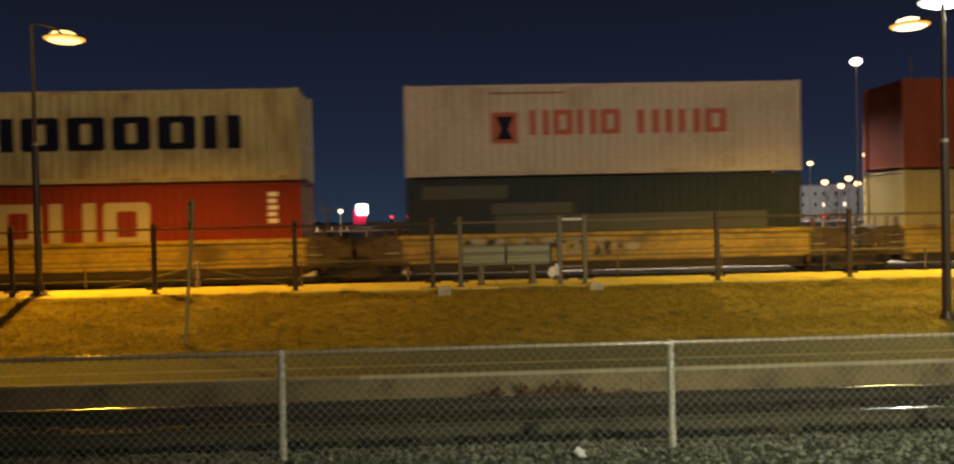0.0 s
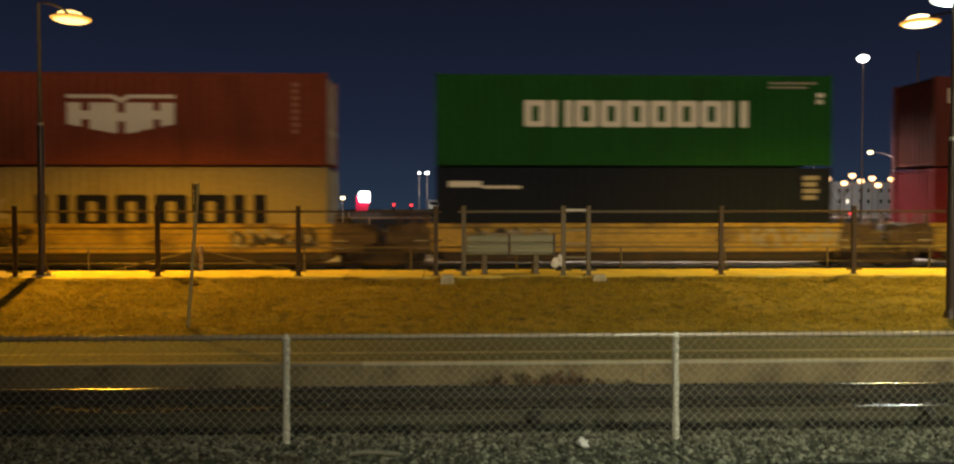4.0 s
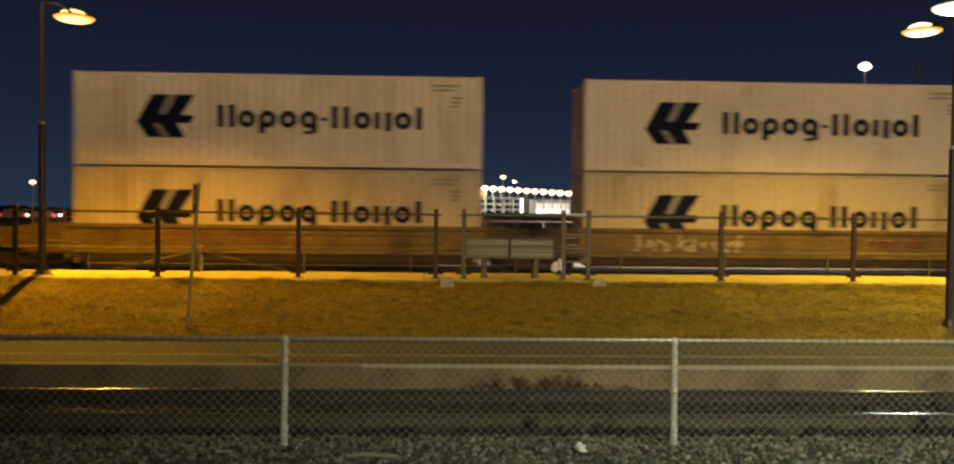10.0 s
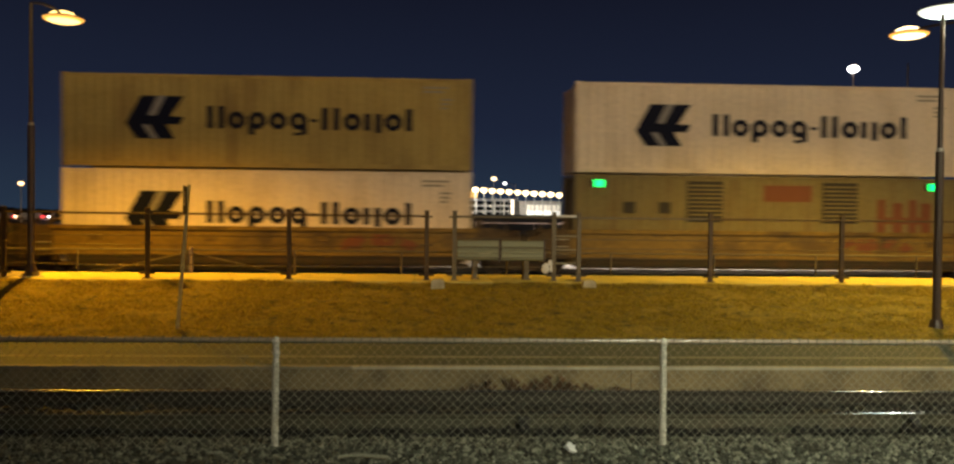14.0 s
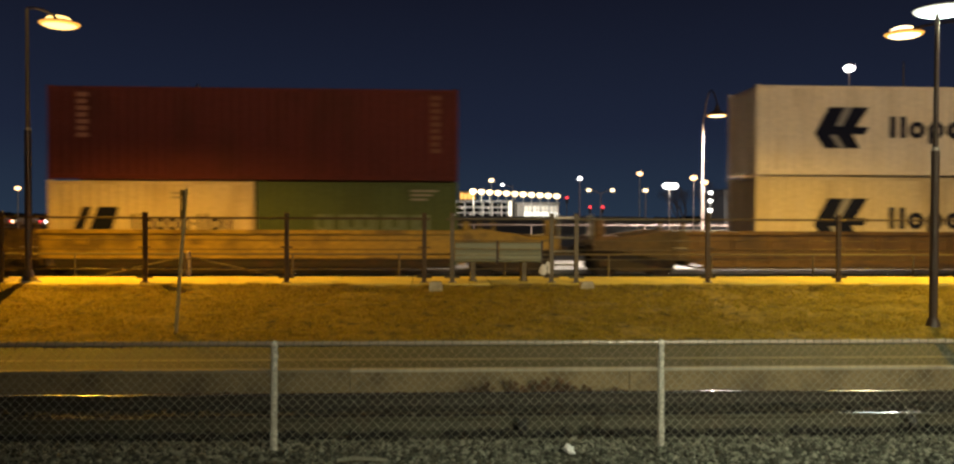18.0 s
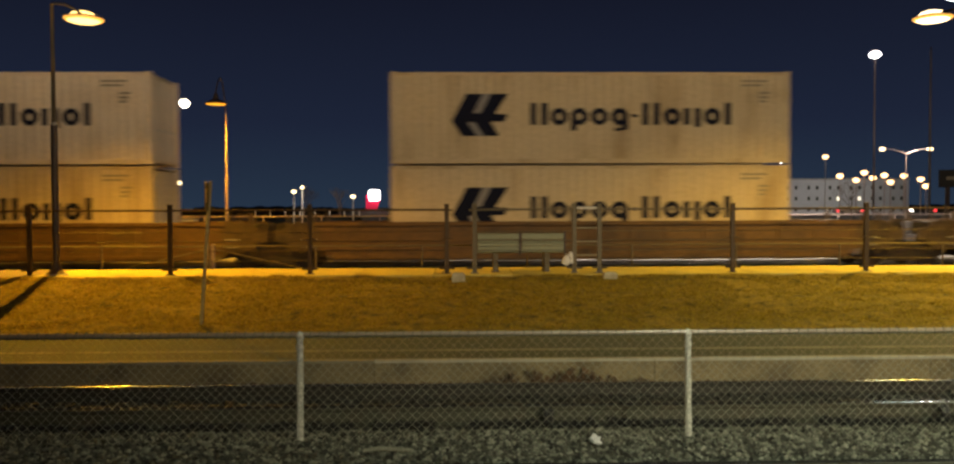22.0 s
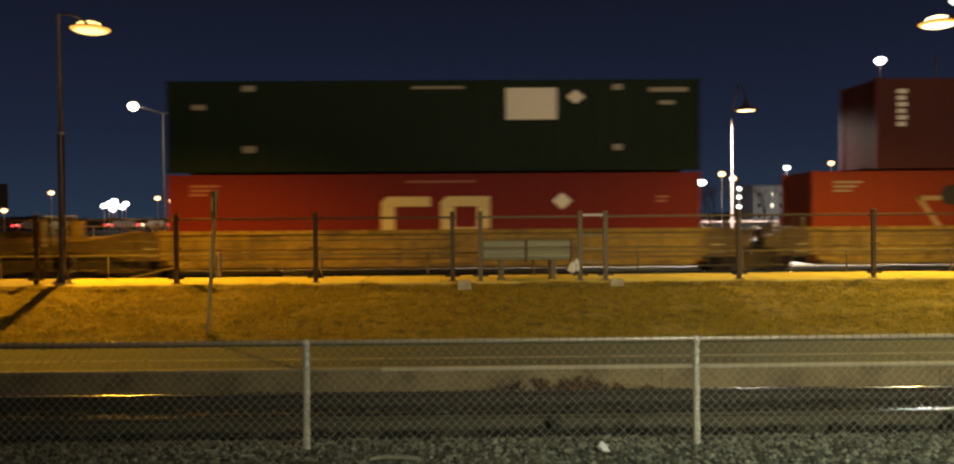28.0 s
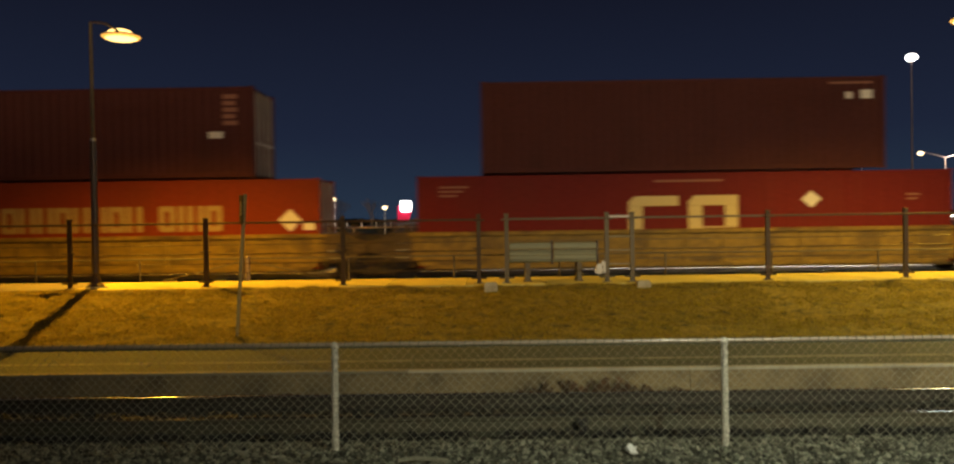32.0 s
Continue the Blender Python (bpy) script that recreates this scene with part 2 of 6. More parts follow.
grey_paint = material("grey_railing_paint", (0.14, 0.115, 0.070), 0.55, 0.2, vary=0.25, scale=6, fine=50, bump=0.1)
marker_paint = material("worn_olive_post_paint", (0.50, 0.42, 0.19), 0.6, 0.1, vary=0.3, scale=6, fine=40, bump=0.1)
guard_paint = material("worn_guard_and_lit_pole_paint", (0.16, 0.13, 0.075), 0.6, 0.1, vary=0.3, scale=6, fine=40, bump=0.1)
rung_paint = material("pale_worn_rung_paint", (0.36, 0.33, 0.24), 0.55, 0.1, vary=0.3, scale=6, fine=40, bump=0.1)
dark_paint = material("dark_pole_paint", (0.065, 0.046, 0.038), 0.40, 0.2, vary=0.25, scale=5, fine=40, bump=0.05)
pale_paint = material("pale_pole_paint", (0.36, 0.29, 0.27), 0.5, 0.2, vary=0.15, scale=5, fine=40, bump=0.05)
bench_slat = material("grey_green_bench_slat", (0.30, 0.32, 0.21), 0.6, vary=0.2, scale=5, fine=50, bump=0.1, by_piece=0.08)
white_paint = material("white_paint", (0.78, 0.77, 0.72), 0.6, vary=0.1, scale=4, fine=30, bump=0.05)
black_paint = material("black_paint", (0.02, 0.02, 0.022), 0.6, vary=0.2, scale=4, fine=30, bump=0.05)
machinery = material("grimy_undercarriage", (0.035, 0.027, 0.02), 0.75, 0.3, vary=0.4, scale=4, fine=30, bump=0.3, dirt=RUST, dirt_amount=0.5)
car_end_dark = material("dark_car_end_paint", (0.075, 0.046, 0.017), 0.7, vary=0.4, scale=1.6, fine=9, bump=0.1, dirt=(0.02, 0.013, 0.008), dirt_amount=0.95, shift=True)
car_yellow = material("yellow_car_paint", (0.33, 0.215, 0.020), 0.6, vary=0.35, scale=0.9, fine=7, bump=0.1, dirt=(0.075, 0.045, 0.012), dirt_amount=0.95, streak=1.0, shift=True)
car_ochre = material("weathered_ochre_car_paint", (0.175, 0.108, 0.013), 0.65, vary=0.35, scale=0.9, fine=7, bump=0.1, dirt=(0.040, 0.021, 0.009), dirt_amount=0.95, streak=1.0, shift=True)
car_dun = material("dun_yellow_car_paint", (0.235, 0.150, 0.016), 0.65, vary=0.35, scale=0.9, fine=7, bump=0.1, dirt=(0.055, 0.032, 0.011), dirt_amount=0.95, streak=1.0, shift=True)
car_brown = material("brown_car_paint", (0.112, 0.058, 0.015), 0.65, vary=0.35, scale=0.9, fine=7, bump=0.1, dirt=(0.036, 0.018, 0.009), dirt_amount=0.95, streak=1.0, shift=True)


def paint(name, color, dirt=RUST, amount=0.25, scale=1.1):
    return material(name, color, 0.55, vary=0.12, scale=scale, fine=9, bump=0.04, dirt=dirt, dirt_amount=amount, streak=3.0, spec=0.2 if max(color) > 0.3 else 0.05, shift=True)


PAINTS = {
    "cream": paint("cream_container_paint", (0.42, 0.36, 0.19), (0.16, 0.08, 0.03), 0.75, 1.6),
    "cream_clean": paint("pale_cream_container_paint", (0.28, 0.232, 0.11), (0.16, 0.10, 0.045), 0.35),
    "red": paint("red_container_paint", (0.20, 0.030, 0.022), (0.10, 0.03, 0.02), 0.4),
    "magenta": paint("crimson_container_paint", (0.125, 0.016, 0.022), (0.08, 0.015, 0.02), 0.35),
    "white": paint("white_container_paint", (0.78, 0.675, 0.555), (0.42, 0.33, 0.22), 0.4),
    "white_grimy": paint("grimy_white_container_paint", (0.46, 0.40, 0.35), (0.25, 0.17, 0.12), 0.5),
    "white_worn": paint("worn_white_container_paint", (0.58, 0.485, 0.335), (0.28, 0.19, 0.09), 0.55),
    "tan": paint("grimy_tan_container_paint", (0.38, 0.285, 0.095), (0.16, 0.10, 0.04), 0.6),
    "slate": paint("slate_grey_container_paint", (0.030, 0.039, 0.048), (0.05, 0.05, 0.05), 0.5),
    "oxide_dark": paint("dark_oxide_container_paint", (0.105, 0.026, 0.023), (0.05, 0.02, 0.015), 0.4),
    "oxide": paint("oxide_red_container_paint", (0.19, 0.048, 0.028), (0.06, 0.025, 0.015), 0.4),
    "maroon": paint("maroon_container_paint", (0.080, 0.026, 0.024), (0.05, 0.019, 0.016), 0.4),
    "green": paint("green_container_paint", (0.011, 0.082, 0.015), (0.012, 0.04, 0.012), 0.4),
    "deep_green": paint("deep_green_container_paint", (0.0115, 0.0205, 0.0140), (0.006, 0.018, 0.01), 0.4),
    "sage": paint("sage_green_container_paint", (0.085, 0.112, 0.046), (0.06, 0.07, 0.03), 0.5),
    "navy": paint("navy_container_paint", (0.012, 0.015, 0.026), (0.012, 0.02, 0.02), 0.4),
    "charcoal": paint("charcoal_container_paint", (0.026, 0.024, 0.029), (0.02, 0.018, 0.016), 0.4),
    "rail_red": paint("bright_red_container_paint", (0.155, 0.020, 0.018), (0.13, 0.03, 0.02), 0.3),
    "tyre_red": paint("orange_red_container_paint", (0.21, 0.036, 0.015), (0.14, 0.04, 0.015), 0.3),
    "dun": paint("dun_power_unit_paint", (0.20, 0.17, 0.09), (0.14, 0.09, 0.05), 0.6, 1.8),
}
MARKS = {
    "navy": material("navy_marking", (0.007, 0.009, 0.026), 0.7, vary=0.1, bump=0, spec=0.1),
    "orange": material("orange_red_marking", (0.36, 0.06, 0.028), 0.6, vary=0.1, bump=0),
    "white": material("white_marking", (0.75, 0.72, 0.66), 0.6, vary=0.1, bump=0),
    "cream": material("cream_marking", (0.62, 0.50, 0.22), 0.6, vary=0.12, bump=0),
    "faded": material("faded_white_marking", (0.42, 0.37, 0.28), 0.65, vary=0.2, bump=0),
    "slash": material("slate_marking", (0.24, 0.23, 0.24), 0.6, vary=0.1, bump=0),
    "patch": material("faded_grey_green_patch", (0.060, 0.065, 0.060), 0.7, vary=0.3, bump=0),
    "sage_mark": material("faded_sage_marking", (0.15, 0.19, 0.11), 0.7, vary=0.2, bump=0),
    "faded_cream": material("faded_cream_marking", (0.40, 0.28, 0.12), 0.65, vary=0.25, bump=0),
    "grey": material("grey_marking", (0.28, 0.25, 0.20), 0.6, vary=0.1, bump=0),
    "blue": material("light_blue_marking", (0.25, 0.40, 0.48), 0.6, vary=0.1, bump=0),
    "rust": material("rust_red_marking", (0.17, 0.05, 0.018), 0.7, vary=0.2, bump=0),
    "black": material("black_marking", (0.02, 0.016, 0.012), 0.7, vary=0.2, bump=0),
    "pink": material("faded_rose_marking", (0.33, 0.14, 0.09), 0.7, vary=0.2, bump=0),
}
far_amber_glow = glow("far_amber_lamp_glass", (1.0, 0.50, 0.03), 1.1)
amber_glow = glow("amber_lamp_glass", (1.0, 0.66, 0.20), 2.8)
# Lamplight on the reflector ring round the lens is put in as glow.
amber_reflected_glow = glow("amber_lamplit_reflector", (1.0, 0.50, 0.09), 1.1)
white_reflected_glow = glow("white_lamplit_reflector", (0.95, 1.0, 0.85), 1.3)
hot_glow = glow("hot_white_lamp_glass", (1.0, 0.90, 0.66), 9.0)
warm_glow = glow("warm_lamp_glass", (1.0, 0.76, 0.42), 4.0)
dim_warm_glow = glow("far_warm_lamp_glass", (1.0, 0.58, 0.26), 4.0)
white_glow = glow("white_lamp_glass", (1.0, 0.97, 0.92), 8.0)
led_glow = glow("green_white_lamp_glass", (0.84, 1.0, 0.86), 9.0)
window_glow = glow("lit_window", (1.0, 0.90, 0.70), 1.3)
glass_hall_glow = glow("lit_glazing", (1.0, 0.97, 0.88), 0.9)
red_glow = glow("red_light", (1.0, 0.05, 0.06), 2.5)
red_sign_glow = glow("red_sign_face", (1.0, 0.02, 0.10), 0.3)
green_glow = glow("green_indicator", (0.0, 1.0, 0.14), 3.5)

# ---- mesh helpers ----


class Build:
    """Collects vertices and faces of one part."""

    def __init__(self):
        self.v, self.f = [], []

    def add(self, verts, faces):
        k = len(self.v)
        self.v += [tuple(p) for p in verts]
        self.f += [tuple(i + k for i in f) for f in faces]
        return self

    def box(self, x0, x1, y0, y1, z0, z1, c=0.0):
        """A box, its edges chamfered by c."""
        if c <= 0:
            v = [(x, y, z) for z in (z0, z1) for y in (y0, y1) for x in (x0, x1)]
            return self.add(v, [(0, 2, 3, 1), (4, 5, 7, 6), (0, 1, 5, 4), (1, 3, 7, 5), (3, 2, 6, 7), (2, 0, 4, 6)])
        c = min(c, (x1 - x0) / 2.2, (y1 - y0) / 2.2, (z1 - z0) / 2.2)
        v, index = [], {}
        for sx in (0, 1):
            for sy in (0, 1):
                for sz in (0, 1):
                    for ax in range(3):
                        p = [(x0, x1)[sx], (y0, y1)[sy], (z0, z1)[sz]]
                        s = (sx, sy, sz)
                        for a in range(3):
                            if a != ax:
                                p[a] += c if s[a] == 0 else -c
                        index[sx, sy, sz, ax] = len(v)
                        v.append(p)
        f = []
        for ax in range(3):
            o = [a for a in range(3) if a != ax]
            for s in (0, 1):
                q = []
                for a, b in ((0, 0), (1, 0), (1, 1), (0, 1)):
                    k = [0, 0, 0]
                    k[ax], k[o[0]], k[o[1]] = s, a, b
                    q.append(index[(*k, ax)])
                f.append(q)
        for ax in range(3):
            o = [a for a in range(3) if a != ax]
            for a in (0, 1):
                for b in (0, 1):
                    k0, k1 = [0, 0, 0], [0, 0, 0]
                    k0[o[0]] = k1[o[0]] = a
                    k0[o[1]] = k1[o[1]] = b
                    k1[ax] = 1
                    f.append([index[(*k0, o[0])], index[(*k1, o[0])], index[(*k1, o[1])], index[(*k0, o[1])]])
        for s in [(a, b, c2) for a in (0, 1) for b in (0, 1) for c2 in (0, 1)]:
            f.append([index[(*s, 0)], index[(*s, 1)], index[(*s, 2)]])
        return self.add(v, f)

    def tube(self, a, b, r, r2=None, n=8, caps=True):
        """A round bar from a to b, tapering from r to r2."""
        a, b = Vector(a), Vector(b)
        r2 = r if r2 is None else r2
        d = (b - a).normalized()
        u = d.orthogonal().normalized()
        w = d.cross(u)
        v = []
        for p, q in ((a, r), (b, r2)):
            for k in range(n):
                t = 2 * math.pi * k / n
                v.append(p + (u * math.cos(t) + w * math.sin(t)) * q)
        f = [(k, (k + 1) % n, n + (k + 1) % n, n + k) for k in range(n)]
        if caps:
            f += [tuple(range(n - 1, -1, -1)), tuple(range(n, 2 * n))]
        return self.add(v, f)

    def sweep(self, pts, r, n=8):
        """A round bar bent through the points."""
        pts = [Vector(p) for p in pts]
        v = []
        for i, p in enumerate(pts):
            d = (pts[min(i + 1, len(pts) - 1)] - pts[max(i - 1, 0)]).normalized()
            u = d.cross(Vector((0.31, 0.95, 0.02))).normalized()
            w = d.cross(u)
            v += [p + (u * math.cos(2 * math.pi * k / n) + w * math.sin(2 * math.pi * k / n)) * r for k in range(n)]
        f = [(i * n + k, i * n + (k + 1) % n, (i + 1) * n + (k + 1) % n, (i + 1) * n + k) for i in range(len(pts) - 1) for k in range(n)]
        f += [tuple(range(n - 1, -1, -1)), tuple((len(pts) - 1) * n + k for k in range(n))]
        return self.add(v, f)

    def lathe(self, at, profile, n=20):
        """A turned shape about the upright axis through at; profile: radius, height."""
        x, y, z = at
        v = [(x + r * math.cos(2 * math.pi * k / n), y + r * math.sin(2 * math.pi * k / n), z + h) for r, h in profile for k in range(n)]
        f = []
        for i in range(len(profile) - 1):
            f += [(i * n + k, i * n + (k + 1) % n, (i + 1) * n + (k + 1) % n, (i + 1) * n + k) for k in range(n)]
        f += [tuple(range(n - 1, -1, -1)), tuple((len(profile) - 1) * n + k for k in range(n))]
        return self.add(v, f)

    def plate(self, points, y0, y1):
        """An upright plate: an outline in x and z, given thickness from y0 to y1."""
        n = len(points)
        v = [(x, y0, z) for x, z in points] + [(x, y1, z) for x, z in points]
        f = [tuple(range(n)), tuple(range(2 * n - 1, n - 1, -1))] + [(k, n + k, n + (k + 1) % n, (k + 1) % n) for k in range(n)]
        return self.add(v, f)

    def ring(self, x0, x1, z0, z1, sx, sz, cut, y0, y1):
        """An upright hollow plate with cut corners: bars sx and sz wide."""
        def loop(a, c, lo, hi, k):
            return [(a + k, lo), (c - k, lo), (c, lo + k), (c, hi - k), (c - k, hi), (a + k, hi), (a, hi - k), (a, lo + k)]
        rings = [(loop(x0, x1, z0, z1, cut), y0), (loop(x0 + sx, x1 - sx, z0 + sz, z1 - sz, cut * 0.55), y0), (loop(x0 + sx, x1 - sx, z0 + sz, z1 - sz, cut * 0.55), y1), (loop(x0, x1, z0, z1, cut), y1)]
        v = [(x, y, z) for q, y in rings for x, z in q]
        return self.add(v, [(8 * r + i, 8 * r + (i + 1) % 8, (8 * r + 8 + (i + 1) % 8) % 32, (8 * r + 8 + i) % 32) for r in range(4) for i in range(8)])

    def mesh(self, name):
        me = bpy.data.meshes.new(name)
        me.from_pydata(self.v, [], self.f)
        bm = bmesh.new()
        bm.from_mesh(me)
        bmesh.ops.recalc_face_normals(bm, faces=bm.faces)
        bm.to_mesh(me)
        bm.free()
        return me


def put(name, me, mat, parent=None, label="", at=None):
    """One mesh object; the mesh may be shared, the material belongs to the object."""
    ob = new(name, me)
    if not me.materials:
        me.materials.append(mat)
    ob.material_slots[0].link = "OBJECT"
    ob.material_slots[0].material = mat
    ob.parent = parent
    if at is not None:
        ob.location = at
    if label:
        ob["label"] = label
    return ob


def part(name, b, mat, parent=None, label="", at=None):
    return put(name, b.mesh(name), mat, parent, label, at)


def thing(name, label, category, group="", at=(0, 0, 0)):
    ob = new(name)
    ob.location = at
    ob.empty_display_size = 0.2
    return tagged(ob, label, category, group)


def structure(name, b, mat, label):
    return tagged(part(name, b, mat), label, name.split("_")[0], "", "structure")


def smooth(ob):
    ob.data.polygons.foreach_set("use_smooth", [True] * len(ob.data.polygons))
    return ob


rng = np.random.default_rng(7)

# ---- ground, platforms, tracks ----
FAR = 1800.0
FAR_TOP = 0.02


def strip(name, profile, mat, label, x0=-FAR, x1=FAR, kind="structure"):
    """Ground drawn along the tracks: profile of y, z."""
    b = Build()
    for (y0, z0), (y1, z1) in zip(profile, profile[1:]):
        b.add([(x0, y0, z0), (x1, y0, z0), (x1, y1, z1), (x0, y1, z1)], [(0, 1, 2, 3)])
    return tagged(part(name, b, mat), label, "ground", "", kind)


def berm_z(y):
    return 0.03 + 0.525 * min(1.0, max(0.0, (y - 11.75) / 3.55)) ** 0.94


# one sheet from behind the camera to the horizon
strip("ground", [(-FAR, -0.32), (17.3, -0.32), (18.6, -0.32), (30.0, -0.32), (FAR, -0.32)], earth, "dark packed earth of a rail yard at night")
strip("ballast", [(2.4, -0.03), (3.0, 0.05), (5.5, -0.03), (6.0, -0.01), (6.45, -0.03), (7.2, -0.20), (8.0, -0.21), (9.3, -0.29), (9.9, -0.30)], bed, "dark crushed-stone bed under the tracks", -90, 90)
strip("freight_ballast", [(17.35, -0.30), (23.6, -0.30), (24.6, -0.20), (28.0, -0.20), (28.28, -0.24)], bed, "dark crushed-stone bed under the freight track", -300, 300)


def turf_z(x, y):
    """The bank's uneven surface, in low hummocks."""
    return berm_z(y) + 0.035 * noise.noise((x * 0.9, y * 1.1, 0)) + 0.030 * noise.noise((x * 2.3, y * 3.1, 7)) + 0.022 * noise.noise((x * 4, y * 5, 3))


def lawn():
    b = Build()
    xs, ys = np.concatenate([np.linspace(-60, -13, 30), np.linspace(-12.9, 13.9, 336), np.linspace(14, 60, 30)]), np.linspace(11.72, 15.345, 46)
    for y in ys:
        for x in xs:
            b.v.append((x, y, turf_z(x, y)))
    n = len(xs)
    b.f = [(j * n + i, j * n + i + 1, (j + 1) * n + i + 1, (j + 1) * n + i) for j in range(len(ys) - 1) for i in range(n - 1)]
    tagged(smooth(part("lawn", b, soil)), "sloping bank of short dry winter grass", "lawn", "", "structure")
    # blades, in loose tufts
    count = 75000
    x, y = rng.uniform(-11, 12, count), 11.76 + 3.5 * rng.random(count)
    keep = np.array([0.9 * noise.noise((a * 1.1, c * 2.2, 5)) + 0.8 * noise.noise((a * 5, c * 9, 9)) > -0.20 for a, c in zip(x, y)])
    x, y = x[keep], y[keep]
    v, f = [], []
    for a, c in zip(x, y):
        z = 0.003 + turf_z(a, c)
        tall = 1.0 + 1.3 * max(0.0, noise.noise((a * 2.2, c * 3.4, 21)))
        for k in range(2):
            t, h, w = rng.uniform(0, 6.28), rng.uniform(0.008, 0.034) * tall, 0.006
            lx, ly = rng.normal(0, 0.028, 2)
            i = len(v)
            v += [(a - w * math.cos(t), c - w * math.sin(t), z - 0.004), (a + w * math.cos(t), c + w * math.sin(t), z - 0.004), (a + lx, c + ly, z + h)]
            f.append((i, i + 1, i + 2))
    b = Build()
    b.v, b.f = v, f
    me = bpy.data.meshes.new("grass")
    me.from_pydata(v, [], f)
    tagged(put("grass", me, blades), "short dry yellow-brown grass blades on the bank", "grass", "", "stuff")


def ballast_stones():
    """Loose stones: a heap along the fence, fewer between the rails."""
    ico = bmesh.new()
    bmesh.ops.create_icosphere(ico, subdivisions=1, radius=1.0)
    base = np.array([q.co[:] for q in ico.verts])
    faces = np.array([[q.index for q in g.verts] for g in ico.faces])
    ico.free()

    def field(name, x0, x1, y0, y1, z_of, count, size, label, mat):
        v, f = [], []
        for k in range(count):
            x, y = rng.uniform(x0, x1), rng.uniform(y0, y1)
            s = size * rng.uniform(0.55, 1.35)
            p = base * (1 + rng.normal(0, 0.30, (len(base), 1))) * (s * rng.uniform(0.7, 1.2, 3))
            t = rng.uniform(0, 6.28)
            r = np.array([[math.cos(t), -math.sin(t), 0], [math.sin(t), math.cos(t), 0], [0, 0, 1]])
            v.append(p @ r + (x, y, z_of(y) + s * rng.uniform(-0.2, 0.55)))
            f.append(faces + k * len(base))
        me = bpy.data.meshes.new(name)
        me.from_pydata(np.concatenate(v).tolist(), [], np.concatenate(f).tolist())
        tagged(put(name, me, mat), label, "gravel", "", "stuff")

    field("gravel", -6.0, 6.5, 5.6, 6.75, lambda y: -0.02 - 0.06 * max(0, y - 6.45), 23000, 0.0195, "grey crushed-stone ballast heaped along the fence", stones)
    field("gravel", -6.0, 7.0, 6.75, 7.22, lambda y: -0.05 - 0.30 * (y - 6.75), 7600, 0.0195, "grey crushed-stone ballast beside the rail", stones)
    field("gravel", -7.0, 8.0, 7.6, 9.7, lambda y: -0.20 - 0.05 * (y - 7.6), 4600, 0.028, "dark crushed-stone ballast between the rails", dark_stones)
    # Shade in the gap under the rail is put in as black stones.
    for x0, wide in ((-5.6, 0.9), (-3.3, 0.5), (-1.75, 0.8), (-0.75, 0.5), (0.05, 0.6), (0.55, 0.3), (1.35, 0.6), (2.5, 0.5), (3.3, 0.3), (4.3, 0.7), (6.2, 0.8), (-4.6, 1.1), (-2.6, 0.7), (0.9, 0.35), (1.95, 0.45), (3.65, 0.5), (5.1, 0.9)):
        field("gravel", x0, x0 + wide, 7.26, 7.40, lambda y: -0.155, int(130 * wide), 0.032, "black stones put in for the shade under the rail", gap_shade_stones)
    field("gravel", -3.0, 7.5, 7.60, 7.85, lambda y: -0.095, 190, 0.026, "scattered pale stones between the rails", pale_stones)


